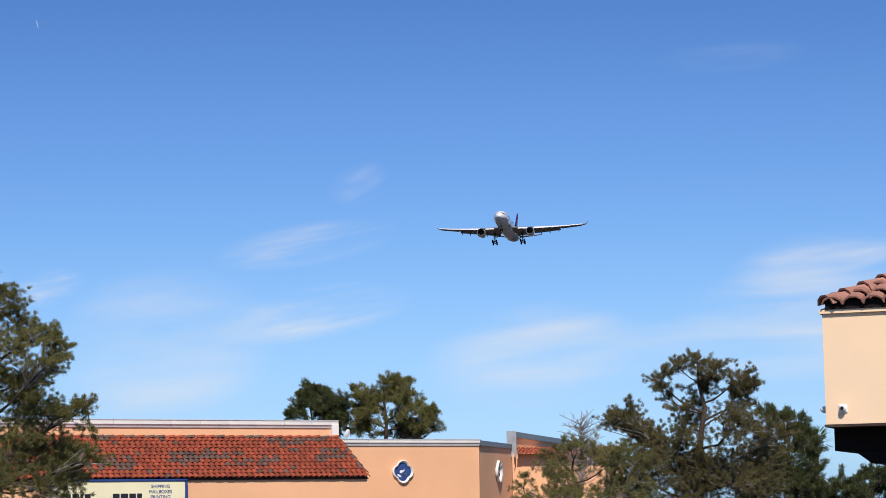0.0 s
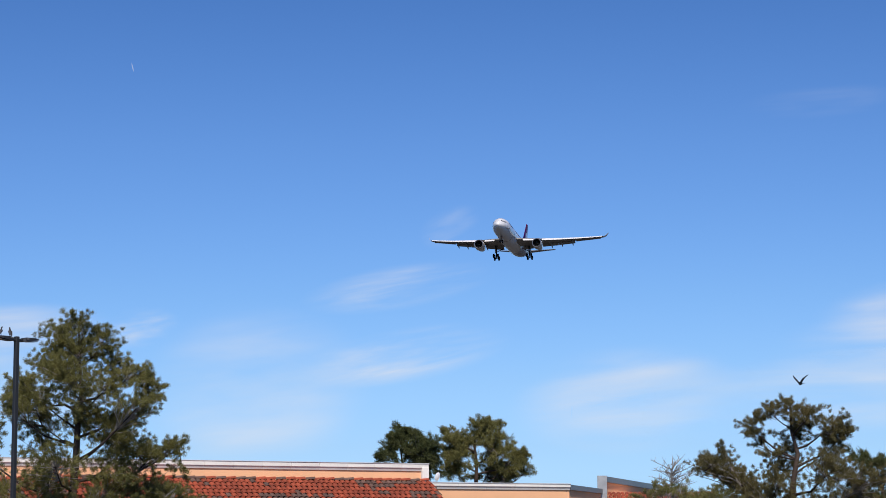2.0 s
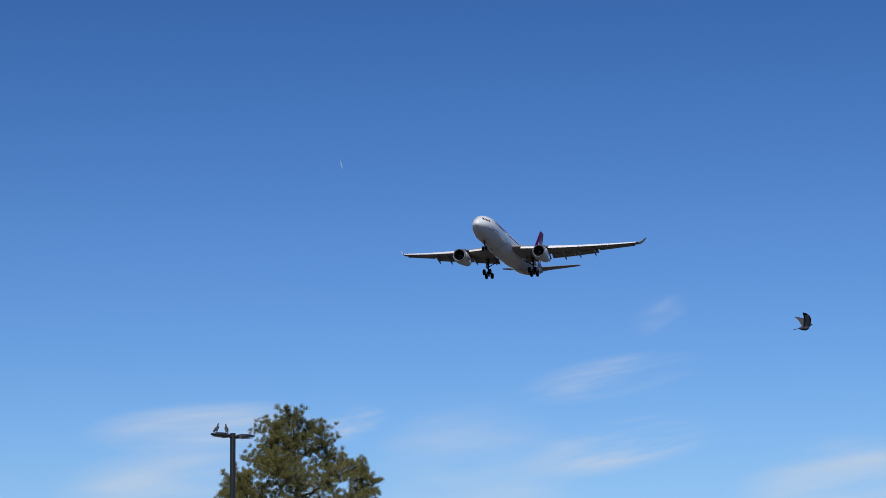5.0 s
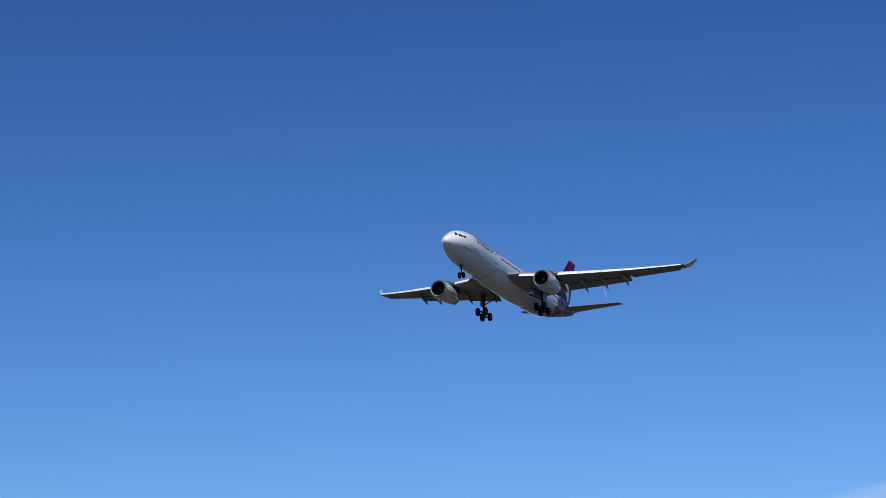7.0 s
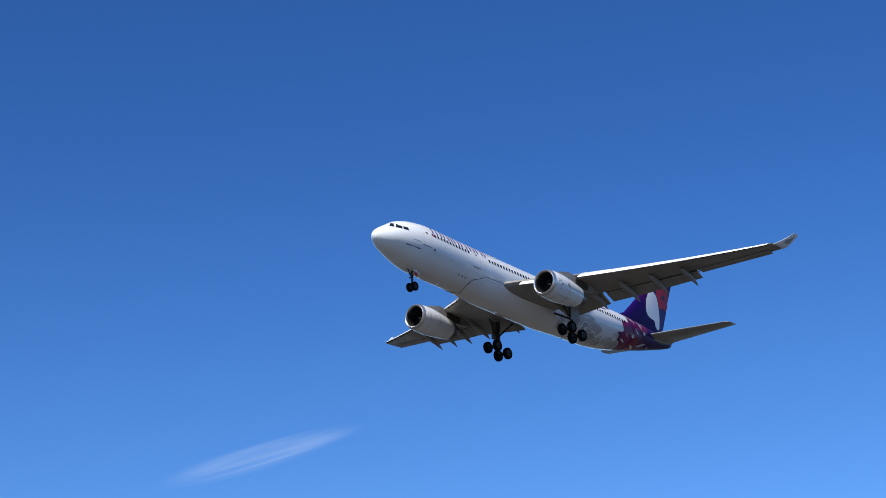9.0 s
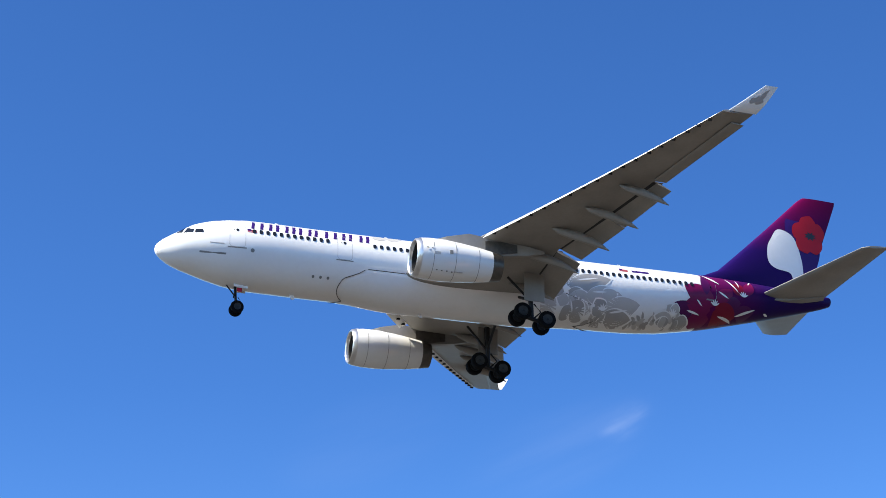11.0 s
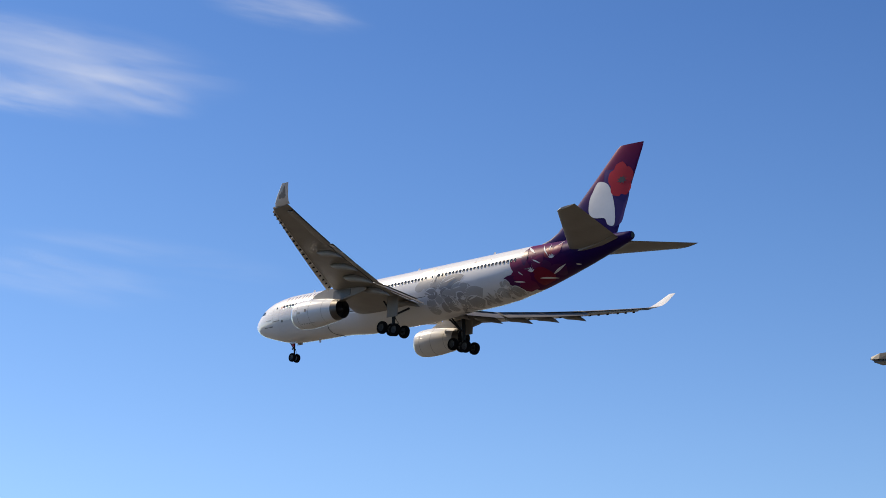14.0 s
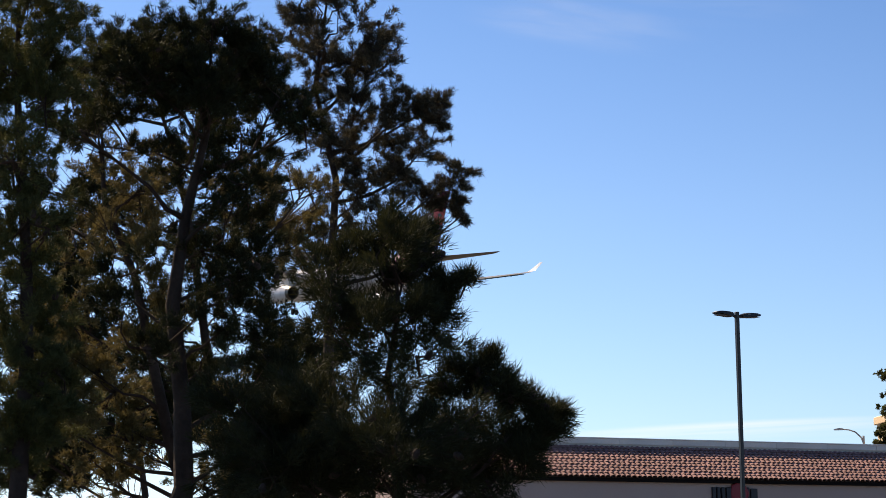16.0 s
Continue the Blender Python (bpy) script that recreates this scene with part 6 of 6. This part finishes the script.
def bird_wing(parent, side):
    """A spread wing with a bent wrist, thin and tapering, hinged at the shoulder."""
    rings = []
    for y, le, te, z in ((0.0, 0.06, -0.075, 0.0), (0.09, 0.085, -0.075, 0.008), (0.16, 0.085, -0.07, 0.010), (0.25, 0.045, -0.075, 0.006), (0.32, -0.02, -0.09, 0.0), (0.355, -0.08, -0.105, -0.004)):
        rings.append([(le, y * side, z), ((le + te) / 2, y * side, z + 0.008), (te, y * side, z), ((le + te) / 2, y * side, z - 0.002)])
    geo = loft(rings)
    if side < 0:
        geo = geo[0], [tuple(reversed(f)) for f in geo[1]]
    wing = part("wing", geo, "feather", parent, "dark wing with paler underside")
    under = [(le * 0.7, y * side, z - 0.009) for y, le, te, z in ((0.02, 0.05, 0, 0.0), (0.14, 0.07, 0, 0.01), (0.27, 0.03, 0, 0.006))] + [(te * 0.75, y * side, z - 0.009) for y, te, z in ((0.27, -0.07, 0.006), (0.14, -0.07, 0.01), (0.02, -0.07, 0.0))]
    part("wing_lining", loft([under, [(x, y, z + 0.004) for x, y, z in under]]), "feather_pale", wing, "pale grey wing lining")
    return wing


pigeon = thing("pigeon", pose(30, 70, 8), "dark grey pigeon in flight with flapping wings", "bird", "pigeons")
bird_body(pigeon)
pigeon_wings = [(s, bird_wing(pigeon, s)) for s in (1, -1)]


def perched(m):
    ob = thing("pigeon", m, "dark pigeon perched on the lamp head", "bird", "pigeons")
    rings = []
    for x, r, z in ((0.10, 0.003, 0.245), (0.085, 0.012, 0.25), (0.06, 0.022, 0.252), (0.035, 0.022, 0.225), (0.03, 0.034, 0.18), (0.01, 0.052, 0.13), (-0.03, 0.048, 0.085), (-0.07, 0.03, 0.055), (-0.13, 0.02, 0.02), (-0.17, 0.014, 0.0)):
        rings.append([(x, r * math.cos(t), z + r * math.sin(t) * 0.9) for t in [6.2832 * k / 12 for k in range(12)]])
    part("body", loft(rings), "feather", ob, smooth=True)
    for y in (-0.02, 0.02):
        part("leg", tube([(0.0, y, 0.0), (0.0, y, 0.085)], [0.006, 0.008], 6), "cone", ob)
    for s in (-1, 1):
        part("folded_wing", loft([[(x, s * (y + 0.006 * q), z) for q in (0, 1)] + [(x, s * (y - 0.008), z - h), (x, s * (y - 0.012), z - h)] for x, y, z, h in ((0.04, 0.045, 0.17, 0.05), (-0.03, 0.052, 0.14, 0.07), (-0.12, 0.03, 0.06, 0.04), (-0.17, 0.012, 0.02, 0.015))]), "feather_pale", ob)
    return ob


perched(lamp_a.matrix_world @ pose(-0.56, 0, 7.845, 0, 0, 15))
perched(lamp_a.matrix_world @ pose(-0.22, 0.02, 7.845, 0, 0, 70))

fly = thing("fly", pose(0, 3, 3), "small dark fly passing close by", "insect")
part("body", loft([[(x, r * math.cos(t), r * math.sin(t)) for t in [6.2832 * k / 10 for k in range(10)]] for x, r in ((0.0035, 0.0005), (0.0028, 0.0011), (0.001, 0.0014), (-0.0015, 0.0013), (-0.0035, 0.0004))]), "feather", fly, smooth=True)
for s in (-1, 1):
    part("wing", loft([[(x, s * y0, 0.0013), (x, s * y1, 0.002), (x, s * y1, 0.0021), (x, s * y0, 0.0014)] for x, y0, y1 in ((0.001, 0.0006, 0.0012), (-0.0015, 0.001, 0.0035), (-0.0035, 0.0016, 0.0036))]), "feather_pale", fly)


# the wings' lift in degrees at each tenth of a second of the seen flight
STROKES = (47, -40, 47, 0, -40, 5, 5, 47, 0, 10, -38, 30, -38, 40, -40, 47, -30, 47, -40, 30, -40, 40, -25, 45, -35, 47, -30, 45, 45, -20, 47, -30, 30)


def bird_motions():
    # seconds, azimuth, elevation, distance
    way = [(0.0, -30, 3.0, 110), (1.0, -17, 3.6, 90), (1.6, -10.6, 4.1, 78), (2.0, -6.98, 4.46, 70), (2.3, -5.38, 4.56, 66), (2.6, -4.18, 4.88, 66), (2.9, -2.89, 5.21, 66), (3.2, -1.58, 5.42, 66), (3.5, -0.48, 5.83, 66),
           (3.8, 0.25, 6.22, 60), (4.1, 0.54, 6.76, 53), (4.4, 0.65, 7.14, 47), (4.7, 0.19, 7.73, 43.5), (5.0, -1.57, 8.29, 42), (5.2, -3.05, 8.89, 41.5), (5.8, -10, 10.0, 40), (8.0, -40, 12.0, 45), (12.0, -75, 8.0, 110), (16.0, -85, 6.0, 200)]
    at = [(t, Vector(EYE) + direction(az, el) * d) for t, az, el, d in way]
    rows = []
    for i, (t, p) in enumerate(at):
        a, b = at[max(0, i - 1)][1], at[min(len(at) - 1, i + 1)][1]
        # it has turned and flies off to the other side from 4.4 s on
        v = direction(-75, 12) if 4.4 <= t <= 5.8 else (b - a).normalized()
        rows.append((t, Matrix.Translation(p) @ v.to_track_quat("X", "Z").to_matrix().to_4x4()))
    walk(pigeon, rows)
    for s, wing in pigeon_wings:
        beat = []
        for k in range(161):
            lift = STROKES[k - 20] if 20 <= k < 20 + len(STROKES) else (47 if k % 2 else -40)
            beat.append((k / 10, pose(0.03, 0.03 * s, 0.012, s * lift, 0, 0)))
        walk(wing, beat)
    track = [(0.0, 80, 12, 6), (2.8, 60, 14, 4), (3.3, 20.5, 17.0, 1.6), (3.4, 11.6, 15.4, 1.5), (3.5, -0.05, 13.38, 1.5), (3.6, -14, 11.5, 1.6), (4.2, -60, 8, 4), (16.0, -120, 10, 9)]
    walk(fly, [(t, Matrix.Translation(Vector(EYE) + direction(az, el) * d) @ pose(0, 0, 0, 0, 0, 0)) for t, az, el, d in track])


# ---- what moves ----
PLANE_ROWS = [
    (0.0, flight(21.08, 795.73, 111.91, 171.17, 4.13, -0.15)),
    (0.5, flight(12.96, 762.67, 110.21, 171.18, 4.16, -0.21)),
    (1.0, flight(4.90, 729.51, 108.52, 171.20, 4.18, -0.29)),
    (1.5, flight(-3.11, 696.25, 106.83, 171.21, 4.21, -0.37)),
    (2.0, flight(-11.06, 662.88, 105.15, 171.23, 4.24, -0.45)),
    (2.5, flight(-18.95, 629.42, 103.48, 171.25, 4.28, -0.53)),
    (3.0, flight(-26.79, 595.86, 101.81, 171.26, 4.31, -0.62)),
    (3.5, flight(-34.58, 562.20, 100.15, 171.28, 4.33, -0.69)),
    (4.0, flight(-42.31, 528.43, 98.50, 171.31, 4.33, -0.76)),
    (4.5, flight(-49.98, 494.57, 96.85, 171.35, 4.26, -0.77)),
    (5.0, flight(-57.60, 460.61, 95.21, 171.40, 4.18, -0.78)),
    (5.5, flight(-65.16, 426.54, 93.58, 171.46, 4.08, -0.78)),
    (6.0, flight(-72.67, 392.38, 91.95, 171.51, 3.99, -0.77)),
    (6.5, flight(-80.12, 358.11, 90.32, 171.56, 3.90, -0.77)),
    (7.0, flight(-87.51, 323.75, 88.71, 171.62, 3.80, -0.77)),
    (7.5, flight(-94.85, 289.28, 87.10, 171.68, 3.70, -0.78)),
    (8.0, flight(-102.14, 254.72, 85.50, 171.75, 3.58, -0.80)),
    (8.5, flight(-109.37, 220.05, 83.90, 171.89, 3.38, -0.89)),
    (9.0, flight(-116.54, 185.28, 82.31, 172.04, 3.16, -0.99)),
    (9.5, flight(-123.66, 150.41, 80.73, 172.19, 2.93, -1.10)),
    (10.0, flight(-130.73, 115.45, 79.15, 172.35, 2.71, -1.45)),
    (10.5, flight(-137.73, 80.38, 77.58, 172.50, 2.54, -1.70)),
    (11.0, flight(-144.69, 45.21, 76.01, 172.64, 2.46, -1.72)),
    (11.5, flight(-151.58, 9.94, 74.46, 172.75, 2.83, -0.9)),
    (12.0, flight(-158.42, -25.43, 72.90, 172.86, 3.29, -0.15)),
    (12.5, flight(-165.21, -60.90, 71.36, 172.93, 3.78, 0.42)),
    (13.0, flight(-171.94, -96.47, 69.82, 172.96, 4.22, 0.90)),
    (13.5, flight(-178.61, -132.14, 68.29, 172.78, 4.46, 0.88)),
    (14.0, flight(-185.23, -167.91, 66.76, 172.57, 4.65, 0.77)),
    (14.5, flight(-191.80, -203.79, 65.24, 172.32, 4.82, 0.59)),
    (15.0, flight(-198.31, -239.76, 63.73, 172.08, 4.98, 0.41)),
    (15.5, flight(-204.76, -275.83, 62.22, 171.86, 5.14, 0.25)),
    (16.0, flight(-211.16, -312.00, 60.72, 171.66, 5.27, 0.10)),
]


def motions():
    walk(airliner, PLANE_ROWS)
    bird_motions()


motions()
